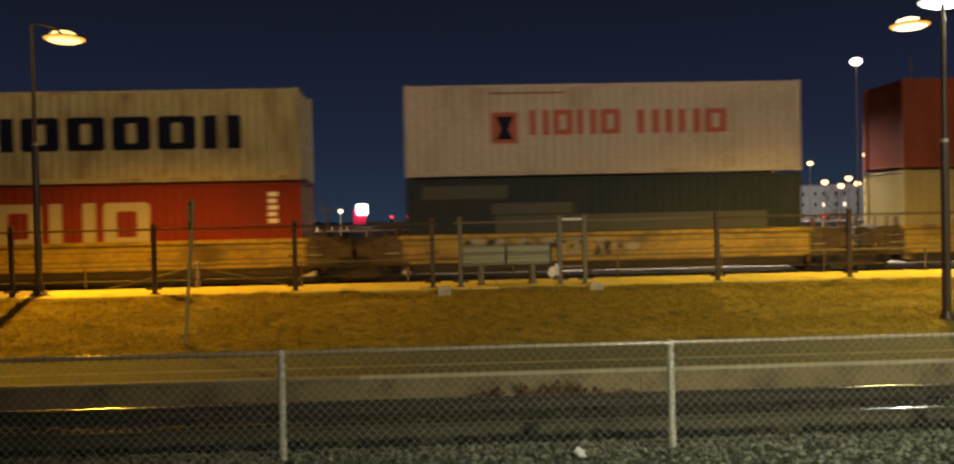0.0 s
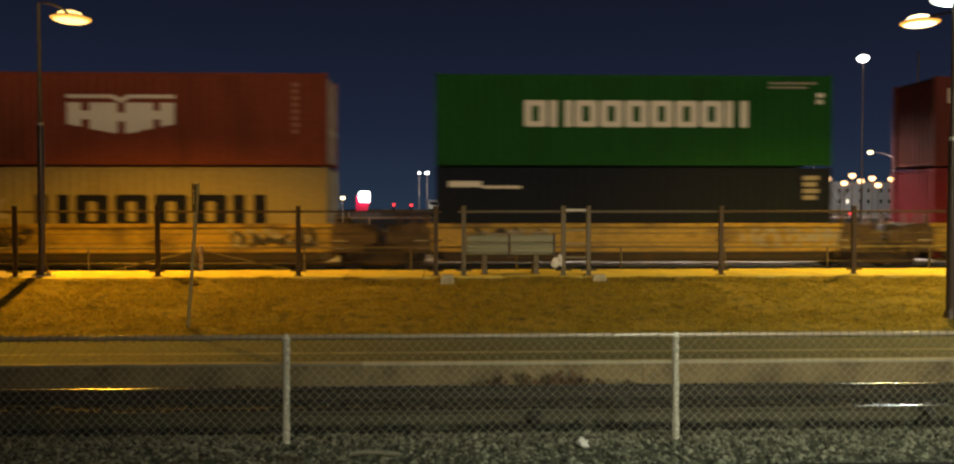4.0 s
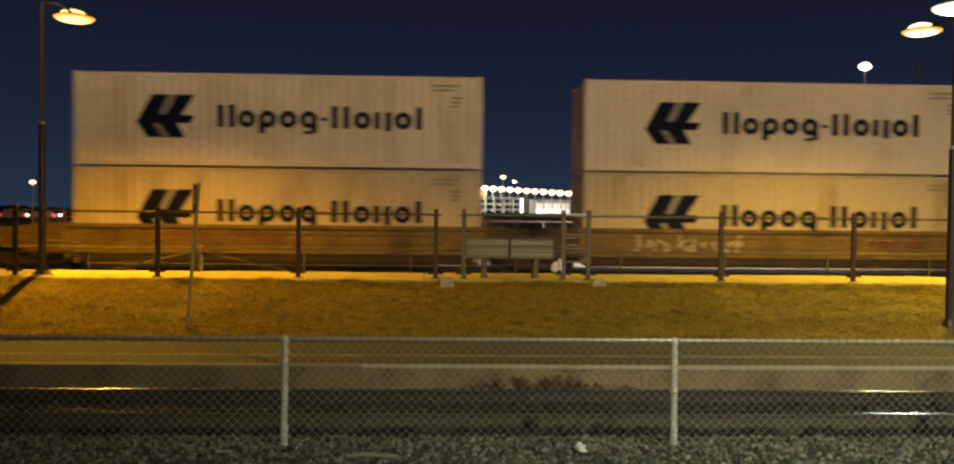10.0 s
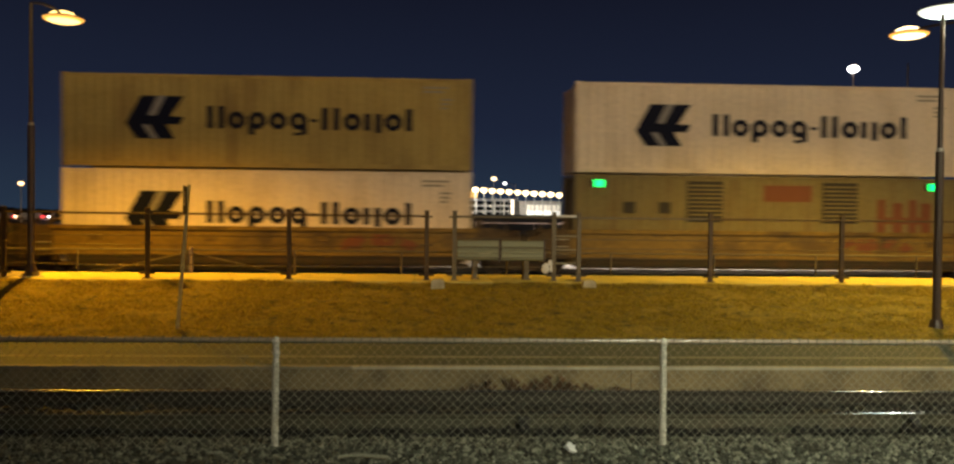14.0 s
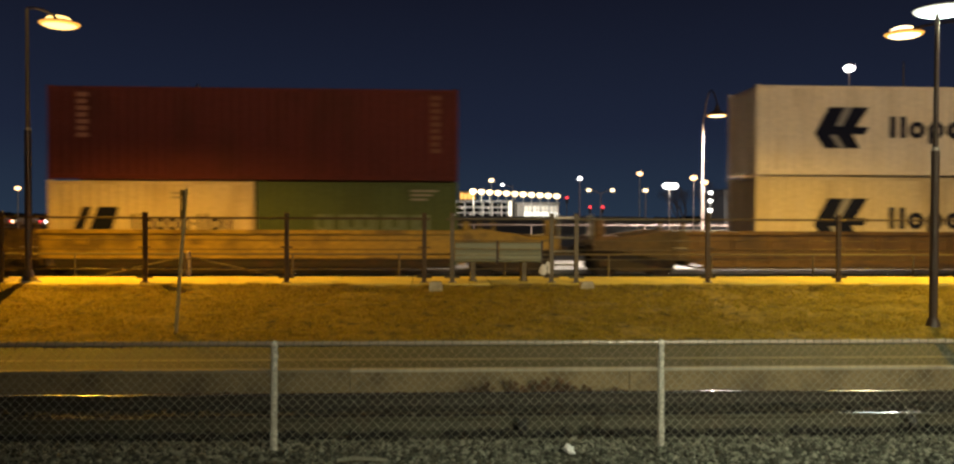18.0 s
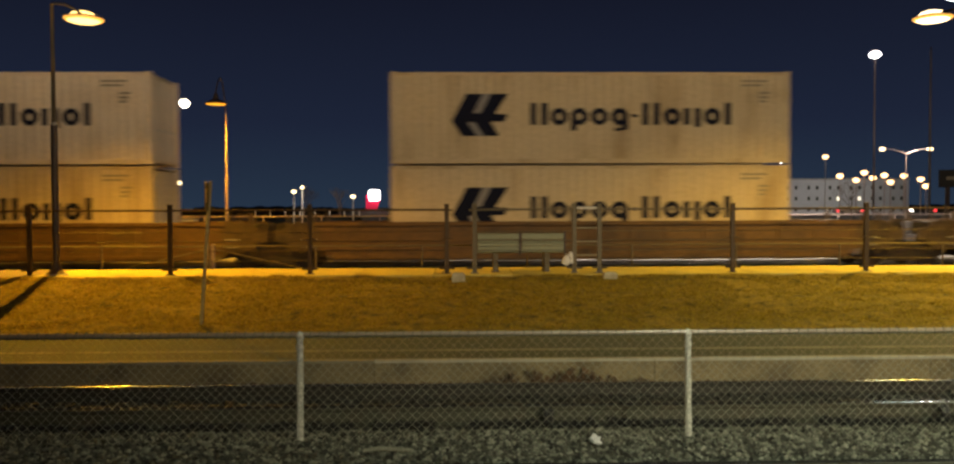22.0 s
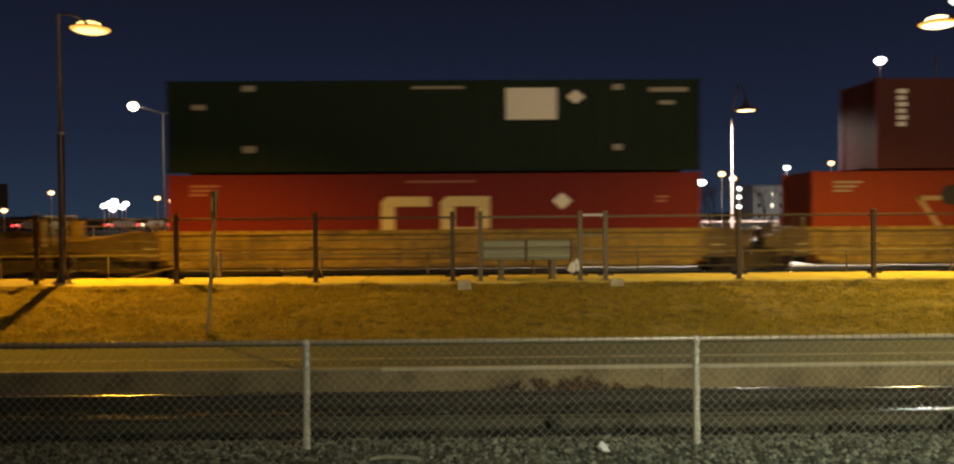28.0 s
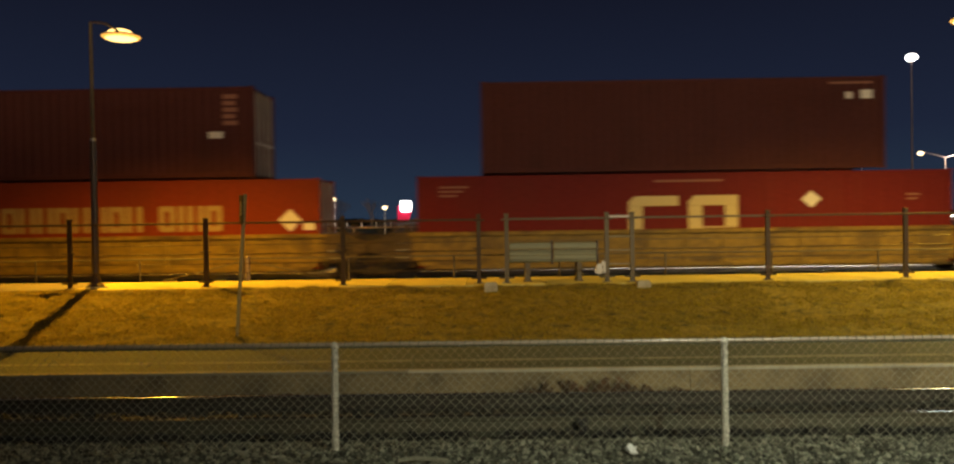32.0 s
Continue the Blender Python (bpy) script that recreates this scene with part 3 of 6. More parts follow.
def track(name, y_near, y_far, z_near, z_far, x0, x1, label, ties=None):
    """Two rails on timber sleepers; the plane of the track may be canted."""
    t = thing(name, label, "railway track")
    for y, z in ((y_near, z_near), (y_far, z_far)):
        b = Build()
        pts = [(-0.075, -0.18), (0.075, -0.18), (0.075, -0.165), (0.016, -0.14), (0.011, -0.05), (0.032, -0.038), (0.033, -0.013), (0.02, -0.006), (-0.02, -0.006), (-0.033, -0.013), (-0.032, -0.038), (-0.011, -0.05), (-0.016, -0.14), (-0.075, -0.165)]
        n = len(pts)
        b.add([(x, y + a, z + c) for x in (x0, x1) for a, c in pts], [tuple(range(n)), tuple(range(2 * n - 1, n - 1, -1))] + [(k, (k + 1) % n, n + (k + 1) % n, n + k) for k in range(n)])
        rail = part("rail", b, dark_rail_steel if 8 < y < 20 else rail_steel, t)
        # a crowned head with rounded shoulders
        q = [(-0.0305, -0.0046), (-0.024, -0.0019), (-0.016, -0.0007), (-0.008, -0.0001), (0.0, 0.0), (0.008, -0.0001), (0.016, -0.0007), (0.024, -0.0019), (0.0305, -0.0042), (0.0345, -0.0085), (0.0355, -0.014)]
        n = len(q)
        h = Build().add([(x, y + a, z + c) for x in (x0, x1) for a, c in q], [(k, k + 1, n + k + 1, n + k) for k in range(n - 1)])
        worn = y > 8
        smooth(part("running_surface", h, rail_head if worn else dull_rail_head, rail, "polished running surface" if worn else "dulled running surface"))
        if not worn:
            # Front shoulder strip, tilted so the white lamp glints towards the camera.
            h = Build().add([(x, y + a, z + c) for x in (x0, x1) for a, c in ((-0.0320, -0.0044), (-0.0265, -0.0027), (-0.0210, -0.0013))], [(0, 1, 4, 3), (1, 2, 5, 4)])
            smooth(part("contact_strip", h, rail_head, rail, "narrow polished strip tilted to catch the lamp glint"))
    if ties:
        me = Build().box(-0.115, 0.115, -0.55, y_far - y_near + 0.55, -0.17, 0, 0.012).mesh("sleeper")
        x = ties[0]
        while x < ties[1]:
            s = put("sleeper", me, sleeper, t, "", (x + rng.normal(0, 0.015), y_near, z_near - 0.185))
            s.rotation_euler = (math.atan2(z_far - z_near, y_far - y_near), 0, rng.normal(0, 0.01))
            x += 0.55
    return t


def platform():
    """The low side platform: edge slabs, a worn tactile strip, asphalt, and a kerb before the grass."""
    b = Build().box(-90, 90, 9.80, 11.74, -0.30, -0.012)
    base = structure("platform", b, asphalt, "low station platform of asphalt with a concrete edge")
    slab = Build().box(-1.663, 1.663, 0, 0.125, -0.028, 0, 0.004).mesh("edge_slab")
    face = Build().box(-1.662, 1.662, 0.012, 0.10, -0.31, -0.030, 0.004).mesh("face_block")
    band = Build().box(-1.655, 1.655, 0.15, 0.70, -0.06, -0.006, 0.004).mesh("tactile_tile")
    line = Build().box(-1.655, 1.655, 0.705, 0.80, -0.06, -0.004, 0.003).mesh("edge_line")
    for k in range(-9, 10):
        x = 0.67 + 3.33 * k
        dz = rng.normal(0, 0.004)
        put("edge_slab", slab, concrete_edge if k >= 0 else dull_edge, base, "", (x, 9.74 + rng.normal(0, 0.004), dz))
        put("face_block", face, concrete_face, base, "", (x, 9.74, 0))
        put("tactile_tile", band, tactile, base, "", (x, 9.74, 0))
        put("edge_line", line, faded_line, base, "", (x, 9.74, 0))
    kerb = Build().box(-1.66, 1.66, 0, 0.10, -0.10, 0.045, 0.012).mesh("kerb_stone")
    for k in range(-9, 10):
        put("kerb_stone", kerb, tactile, base, "", (0.67 + 3.33 * k, 11.66, 0))


def walkway():
    """The raised walkway behind the bank."""
    b = Build().box(-120, 120, 15.36, 17.30, -0.32, 0.53)
    base = structure("walkway", b, concrete, "raised concrete walkway lit amber")
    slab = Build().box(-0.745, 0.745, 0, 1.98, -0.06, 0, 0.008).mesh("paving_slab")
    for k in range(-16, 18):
        put("paving_slab", slab, amber_slab_concrete if 1.5 * k + 0.3 > -7.5 else untinted_concrete, base, "", (1.5 * k + 0.3, 15.33, 0.562 + rng.normal(0, 0.002)))


lawn()
ballast_stones()
track("railway_track", 7.5, 8.95, 0.0, -0.105, -60, 60, "railway track with polished rails on dark sleepers", (-9, 10))
track("railway_track", 4.06, 5.5, 0.17, 0.075, -60, 60, "railway track in front of the fence", (-6, 6.5))
track("freight_track", 25.6, 27.04, -0.05, -0.05, -320, 320, "freight track beyond the walkway", (-15, 16))
platform()
walkway()
b = Build().box(-60, 60, -9.0, 2.5, -0.32, 0.32)
structure("near_platform", b, concrete, "concrete platform on which the camera stands")
# Unseen wall added to keep the mast light off the left side.
b = Build().box(-40, 3.9, -7.25, -7.0, 0.32, 7.8, 0.01)
structure("wall_south", b, concrete, "unseen tall wall added to shade the left side")
b = Build().box(-120, 120, 28.3, 34.2, -0.32, FAR_TOP, 0.02)
structure("far_platform", b, concrete, "low concrete platform beyond the train")


def road_z(x):
    """The road climbs over a low embankment."""
    up = min(1.0, max(0.0, (x + 24.0) / 12.0)) - 0.75 * min(1.0, max(0.0, (x - 30.0) / 16.0))
    return 0.2 + 1.35 * up


def embankment():
    b, n = Build(), 240
    ys = (104.0, 112.0, 120.5, 123.5, 125.9, 139.1, 143.0, 152.0)
    for k in range(n + 1):
        x = -150 + 300 * k / n
        z = road_z(x)
        for j, q in enumerate((-0.5, 0.35, 1.15, 1.30, 1.0, 1.0, 0.8, -0.5)):
            rough = 0.10 * noise.noise((x * 0.5, ys[j] * 0.3, 2)) if j not in (4, 5) else 0
            b.v.append((x, ys[j], (z * q if q > 0 else q) + rough))
    m = len(ys)
    b.f = [(k * m + j, (k + 1) * m + j, (k + 1) * m + j + 1, k * m + j + 1) for k in range(n) for j in range(m - 1) if j != 4]
    tagged(smooth(part("embankment", b, earth)), "dark grassy embankment that carries a road", "embankment", "", "structure")
    r = Build()
    for k in range(n + 1):
        x = -150 + 300 * k / n
        r.v += [(x, 125.9, road_z(x)), (x, 139.1, road_z(x))]
    r.f = [(2 * k, 2 * k + 2, 2 * k + 3, 2 * k + 1) for k in range(n)]
    tagged(part("road", r, asphalt), "distant asphalt road with traffic", "road", "", "structure")


embankment()
# ---- the near fence ----


def chain_link_fence():
    t = thing("chain_link_fence", "low galvanized chain-link fence standing in the ballast between the tracks", "fence", at=(0, 6.4, 0))
    post = Build().tube((0, 0, -0.35), (0, 0, 0.80), 0.026, n=12).lathe((0, 0, 0.80), [(0.030, -0.01), (0.032, 0.015), (0.024, 0.04), (0.008, 0.05)], 12).mesh("fence_post")
    band = Build().lathe((0, 0, 0), [(0.029, -0.012), (0.031, -0.008), (0.031, 0.008), (0.029, 0.012)], 12).mesh("post_band")
    xs = [-1.234 + 3.031 * k for k in range(-5, 8)]
    for x in xs:
        p = put("fence_post", post, galvanized, t, "", (x, 0, 0))
        p.rotation_euler = (0, radians(0.4 if x < 0 else -0.5), 0)
        for z in (0.12, 0.42, 0.72):
            put("tie_band", band, galvanized, p, "", (0, 0, z))
    for a, c in zip(xs, xs[1:]):
        smooth(part("top_rail", Build().tube((a + 0.02, 0.0, 0.825), (c - 0.02, 0.0, 0.825), 0.017, n=16, caps=False), fence_rail, t))
    # the wire cloth: zigzag wires hooked side by side
    w, r = 0.0359, 0.0021
    v, f = [], []
    steps = int(0.86 / w)
    for k in range(int(16.0 / w)):
        x = -7.4 + w * k
        prev = None
        for s in range(steps + 1):
            px = x + (w * 1.04 if (s + k) % 2 else -w * 0.04)
            pz, py = -0.02 + s * w, -0.036 + (0.003 if (s + k) % 2 else -0.003)
            i = len(v)
            v += [(px - r, py, pz), (px, py - r, pz), (px + r, py, pz), (px, py + r, pz)]
            if prev is not None:
                f += [(prev + q, prev + (q + 1) % 4, i + (q + 1) % 4, i + q) for q in range(4)]
            prev = i
    me = bpy.data.meshes.new("wire_mesh")
    me.from_pydata(v, [], f)
    put("wire_mesh", me, wire_steel, t, "diamond chain-link wire")["kind"] = "stuff"
    # twists of wire over the top rail
    b = Build()
    for k in range(int(16 / (2 * w))):
        x = -7.4 + 2 * w * k
        b.sweep([(x, -0.030, 0.79), (x + 0.004, -0.026, 0.815), (x + 0.008, -0.018, 0.838), (x + 0.010, -0.004, 0.8465), (x + 0.011, 0.012, 0.843)], 0.0042, 5)
    put("tie_wire", b.mesh("tie_wire"), tie_steel, t, "wire ends hooked over the top rail")["kind"] = "stuff"


def dry_weeds():
    """Dead weeds that hang along the foot of the platform face."""
    v, f = [], []
    r = random.Random(8)
    clumps = [(0.42, 0.05, 0.12), (0.62, 0.07, 0.2), (0.86, 0.05, 0.24), (1.12, 0.08, 0.17), (1.34, 0.05, 0.25), (1.52, 0.06, 0.22), (1.78, 0.05, 0.14), (2.1, 0.04, 0.10)]
    for k in range(300):
        c = r.choice(clumps)
        wild = k < 130
        x = r.gauss(c[0], c[1]) if wild else r.uniform(-4.0, 6.0)
        y, z, t = 9.70 + r.uniform(-0.09, 0.03), -0.28, r.uniform(-0.07, 0.07)
        h = r.uniform(0.03, 0.85 * c[2]) if wild else r.uniform(0.01, 0.05)
        w = r.uniform(0.002, 0.005)
        i = len(v)
        v += [(x - w, y, z), (x + w, y, z), (x + t, y - 0.02, z + h), (x + t * 1.7 + 0.02, y - 0.03, z + h * 0.8)]
        f += [(i, i + 1, i + 2), (i + 1, i + 3, i + 2)]
    me = bpy.data.meshes.new("dry_weeds")
    me.from_pydata(v, [], f)
    tagged(put("dry_weeds", me, island_material("dead_weeds", (0.045, 0.028, 0.014), (0.16, 0.095, 0.05))), "dead brown weeds along the foot of the platform", "weeds", "", "stuff")


def litter():
    """A crumpled scrap of white plastic and a pale stick among the stones."""
    bm = bmesh.new()
    bmesh.ops.create_icosphere(bm, subdivisions=2, radius=0.042)
    for q in bm.verts:
        q.co *= 1 + 0.9 * noise.noise(q.co * 38)
        q.co.z *= 0.55
    me = bpy.data.meshes.new("plastic_scrap")
    bm.to_mesh(me)
    bm.free()
    ob = put("plastic_scrap", me, white_stone)
    ob.location, ob.rotation_euler = (1.04, 6.22, 0.035), (0.5, 0.1, 0.4)
    tagged(ob, "crumpled white plastic scrap lying on the grey ballast", "litter")
    ob = part("stick", Build().sweep([(-0.19, 0, 0), (-0.08, 0.015, 0.012), (0.05, 0.005, 0.01), (0.18, -0.01, 0.0)], 0.016, 6), pale_wood)
    ob.location = (-0.52, 6.05, 0.015)
    tagged(ob, "pale weathered stick half sunk in the ballast", "stick")


# ---- walkway furniture ----
WALK = 0.562
POSTS = [-13.3, -10.66, -8.04, -5.42, -2.80, -0.21, 0.32, 2.22, 2.70, 5.26, 7.85, 10.45, 13.05]
OPEN = {(-0.21, 0.32)}


def walkway_railing():
    t = thing("walkway_railing", "brown steel railing with bolted posts and horizontal bars along the walkway", "railing", at=(0, 15.7, WALK))
    post = Build().box(-0.042, 0.042, -0.03, 0.03, 0.012, 1.30, 0.006).box(-0.05, 0.05, -0.036, 0.036, 1.30, 1.325, 0.008).mesh("post")
    foot = Build().box(-0.085, 0.085, -0.07, 0.07, 0, 0.012, 0.003).mesh("foot_plate")
    wing = Build().box(-0.15, 0.15, -0.02, 0.02, 0, 0.034, 0.01).mesh("clamp")
    bolt = Build().lathe((0, 0, 0), [(0.011, 0.0), (0.011, 0.014), (0.007, 0.018)], 8).mesh("bolt")
    for k, x in enumerate(POSTS):
        m = grey_paint if 0 < x < 3 else rail_paint
        p = put("post", post, m, t, "", (x, 0, 0))
        put("foot_plate", foot, m, p)
        put("clamp", wing, m, p, "", (0, -0.03, 0.085))
        put("clamp", wing, m, p, "", (0, -0.03, 1.19)).scale = (0.75, 1, 1)
        if not 0 < x < 3:
            put("clamp", wing, m, p, "", (0, -0.03, 0.655)).scale = (0.8, 1, 0.8)
        for sx in (-0.06, 0.06):
            put("bolt", bolt, galvanized, p, "", (sx, -0.045, 0.012))
    for a, c in zip(POSTS, POSTS[1:]):
        if (a, c) in OPEN:
            continue
        gate = (a, c) == (2.22, 2.70)
        m = grey_paint if 0 < a < 3 else rail_paint
        if gate:
            part("gate_bar", Build().box(a + 0.05, c - 0.05, -0.03, 0.03, 1.22, 1.262, 0.008), white_paint, t, "white-painted top bar")
        else:
            part("top_rail", Build().box(a + 0.043, c - 0.043, -0.024, 0.024, 1.195, 1.235, 0.008), m, t)
        for z in (0.86, 0.60, 0.34) if gate else (0.80, 0.625, 0.44, 0.26):
            if gate:
                part("gate_rung", Build().tube((a + 0.04, 0.0, z), (c - 0.04, 0.0, z), 0.016, n=8), rung_paint, t, "pale worn rung")
                continue
            part("bar", Build().tube((a + 0.04, 0.0, z), (c - 0.04, 0.0, z), 0.0085, n=8), m, t)


def back_rail():
    t = thing("low_guard_rail", "low worn pipe guard rail along the back edge of the walkway", "railing", at=(0, 17.22, WALK))
    xs = [-5.15 + 2.20 * k for k in range(-5, 10)]
    for x in xs:
        p = part("upright", Build().tube((0, 0, 0), (0, 0, 0.47), 0.022, n=8), guard_paint, t, "", (x, 0, 0))
        part("base_flange", Build().lathe((0, 0, 0), [(0.05, 0), (0.05, 0.01), (0.028, 0.016)], 10), guard_paint, p)
    for a, c in zip(xs, xs[1:]):
        part("pipe", Build().tube((a, 0, 0.47), (c, 0, 0.47), 0.020, n=8), guard_paint, t)
    part("brace", Build().tube((-6.87, 0.03, 0.01), (-5.17, 0.03, 0.42), 0.016, n=8), guard_paint, t)
    part("brace", Build().tube((-5.1, 0.03, 0.42), (-3.27, 0.03, 0.01), 0.016, n=8), guard_paint, t)
    part("stub_post", Build().box(-5.10, -5.03, -0.04, 0.04, 0.0, 0.52, 0.01), pale_paint, t, "pale square stub post")


def bench():
    t = thing("bench", "grey-green slatted bench seen from behind, on the walkway", "bench", at=(0, 0, WALK))
    y = 15.96
    for a, c in ((0.38, 1.19), (1.24, 2.06)):
        for z in (0.38, 0.51, 0.64):
            part("back_slat", Build().box(a, c, y, y + 0.03, z, z + 0.122, 0.006), bench_slat, t)
    for x in (0.34, 1.20, 2.075):
        part("back_post", Build().box(x - 0.02, x + 0.02, y - 0.022, y + 0.05, 0.33, 0.79, 0.006), dark_paint, t)
    for k in range(3):
        part("seat_slat", Build().box(0.36, 2.07, y + 0.06 + 0.14 * k, y + 0.18 + 0.14 * k, 0.37, 0.405, 0.006), bench_slat, t)
    for x in (0.73, 1.73):
        leg = part("leg", Build().box(x - 0.05, x + 0.05, y + 0.02, y + 0.40, 0.0, 0.37, 0.01), grey_paint, t)
        part("foot", Build().box(x - 0.08, x + 0.08, y - 0.01, y + 0.43, 0.0, 0.018, 0.004), grey_paint, leg)
    for x in (0.34, 2.075):
        part("armrest", Build().box(x - 0.025, x + 0.025, y + 0.05, y + 0.45, 0.55, 0.585, 0.008).box(x - 0.02, x + 0.02, y + 0.40, y + 0.44, 0.36, 0.55, 0.006), dark_paint, t)


def small_walkway_things():
    bag = thing("plastic_bag", "crumpled white plastic bag tied to a railing post", "bag", at=(2.06, 15.63, WALK + 0.25))
    bag.scale = (0.72, 0.72, 0.85)
    bm = bmesh.new()
    bmesh.ops.create_icosphere(bm, subdivisions=3, radius=0.11)
    for q in bm.verts:
        q.co *= 1 + 0.25 * noise.noise(q.co * 17)
        q.co.x *= 0.85 + 0.25 * (q.co.z < 0)
        q.co.y *= 0.4
        q.co.z *= 1.05
    me = bpy.data.meshes.new("sack")
    bm.to_mesh(me)
    bm.free()
    put("sack", me, white_paint, bag)
    part("tied_handle", Build().plate([(0.03, 0.08), (0.11, 0.06), (0.16, 0.17), (0.10, 0.19)], -0.02, 0.02).plate([(0.11, -0.08), (0.17, -0.08), (0.165, 0.15), (0.115, 0.15)], -0.03, 0.01), white_paint, bag)
    for x in (-0.03, 2.74):
        ob = part("footing_block", Build().add([(sx * w, sy * d, z) for w, d, z in ((0.125, 0.10, -0.14), (0.12, 0.09, 0.08), (0.09, 0.07, 0.12)) for sx, sy in ((-1, -1), (1, -1), (1, 1), (-1, 1))], [(0, 1, 2, 3), (8, 9, 10, 11)] + [(4 * j + i, 4 * j + (i + 1) % 4, 4 * j + 4 + (i + 1) % 4, 4 * j + 4 + i) for j in (0, 1) for i in range(4)]), block_concrete)
        ob.location = (x + 0.04, 15.02, 0.515)
        tagged(ob, "small pale concrete footing block at the walkway edge", "concrete block", "footing blocks")


def marker_sign():
    """A leaning post in the grass with a small plate turned nearly edge-on."""
    t = thing("marker_post", "leaning steel post with a small sign plate in the grass", "sign post", at=(-3.75, 12.1, 0.05))
    lean = Vector((0.075, 0, 1)).normalized()
    top = lean * 2.16
    part("pole", Build().box(-0.022, 0.022, -0.018, 0.018, -0.25, 2.16, 0.004), marker_paint, t).rotation_euler = (0, math.atan2(0.075, 1), 0)
    p = part("sign_plate", Build().box(-0.16, 0.16, -0.004, 0.004, -0.20, 0.20, 0.003), black_paint, t, "dark plate with a white figure")
    p.location, p.rotation_euler = (top.x - 0.05, -0.028, top.z - 0.22), (0, math.atan2(0.075, 1), radians(-64))
    c = bpy.data.curves.new("figure", "FONT")
    c.body, c.size, c.align_x, c.align_y, c.extrude = "8", 0.30, "CENTER", "CENTER", 0.001
    n = new("figure", c)
    n.data.materials.append(MARKS["white"])
    n.parent, n.location, n.rotation_euler = p, (0, -0.0065, 0), (radians(90), 0, 0)


# ---- lamp posts ----


def lamp_post(x, y, z0, head, glass, mat, label, group, pole_r=0.065, mark=False, flat=False):
    """A tapered pole, an arched arm and a bell shade with a glowing lens; head: where the lens is."""
    t = thing("lamp_post", label, "lamp post", group, (x, y, z0))
    hx, hy, hz = head[0] - x, head[1] - y, head[2] - z0
    arm = math.hypot(hx, hy) > 0.4
    top = hz - (0.26 if flat else 0.15) if arm else hz + 0.05
    pole = part("pole", Build().tube((0, 0, 0.10), (0, 0, top * 0.555), pole_r, pole_r * 0.95, 12), mat, t)
    # Left poles: light on the upper length is put in as paler paint.
    part("upper_pole", Build().tube((0, 0, top * 0.555), (0, 0, top), pole_r * 0.62, pole_r * 0.5, 12), guard_paint if x < 0 and mat is dark_paint else mat, t, "thinner upper length of the pole")
    part("base_cover", Build().lathe((0, 0, 0), [(0.17, 0), (0.17, 0.04), (0.11, 0.09), (0.075, 0.22)], 14), mat, t)
    part("clamp_band", Build().lathe((0, 0, top * 0.56), [(0.05, -0.03), (0.055, -0.02), (0.055, 0.02), (0.05, 0.03)], 12), galvanized, pole)
    part("base_collar", Build().lathe((0, 0, 0), [(0.24, 0), (0.24, 0.02), (0.20, 0.03)], 4), galvanized, pole, "galvanized base plate")
    if arm:
        rise, end = (0.10, 0.06) if flat else (1.05, 0.42)
        pts = [(0, 0, top - 0.05)] + [(hx * k / 12, hy * k / 12, top + rise * math.sin(math.pi * k / 12) ** 0.8 * (1 - 0.02 * k) + (hz + end - top) * k / 12) for k in range(13)]
        part("arm", Build().sweep(pts, 0.026), dark_paint, t)
    profile = [(0.42, 0.0), (0.43, 0.012), (0.33, 0.045), (0.18, 0.085), (0.05, 0.10)] if flat else [(0.41, 0.0), (0.42, 0.015), (0.30, 0.10), (0.12, 0.19), (0.07, 0.36), (0.04, 0.42)]
    shade = part("shade", Build().lathe((hx, hy, hz), profile, 28), dark_paint, t)
    part("bowl", Build().lathe((hx, hy, hz - 0.004), [(0.34, -0.042) if flat else (0.30, -0.011), (0.38, -0.034) if flat else (0.33, -0.009), (0.41, -0.006) if flat else (0.36, -0.006), (0.41 if flat else 0.36, 0.0)], 28), far_amber_glow if glass is far_amber_glow else amber_reflected_glow if glass in (amber_glow, warm_glow) else white_reflected_glow, shade, "reflector ring, lamplight on it put in as glow")
    drop = 1.0 if flat else 0.3
    part("lens", Build().lathe((hx, hy, hz - 0.04 * drop), [(0.16, -0.050 * drop), (0.27, -0.036 * drop), (0.34 if flat else 0.31, -0.004), (0.34 if flat else 0.31, 0.002)], 28), glass, shade, "glowing lens")
    # Glowing dome added to fit the lamp's outline from the camera.
    if flat and glass in (amber_glow, warm_glow):
        part("dome", Build().lathe((hx - 0.02, hy, hz + 0.02), [(0.30, 0.0), (0.285, 0.045), (0.22, 0.10), (0.11, 0.135), (0.02, 0.14)], 20), glass, shade, "glowing dome added over the shade")
    if mark:
        s = part("sign_plate", Build().box(-0.10, 0.10, -0.092, -0.082, 2.10, 2.76, 0.004), black_paint, t, "dark plate with pale marks")
        part("mark", Build().box(-0.05, 0.05, -0.097, -0.093, 2.28, 2.33).box(-0.05, 0.05, -0.097, -0.093, 2.40, 2.45).box(-0.05, 0.05, -0.097, -0.093, 2.52, 2.57), MARKS["white"], s)
    return t


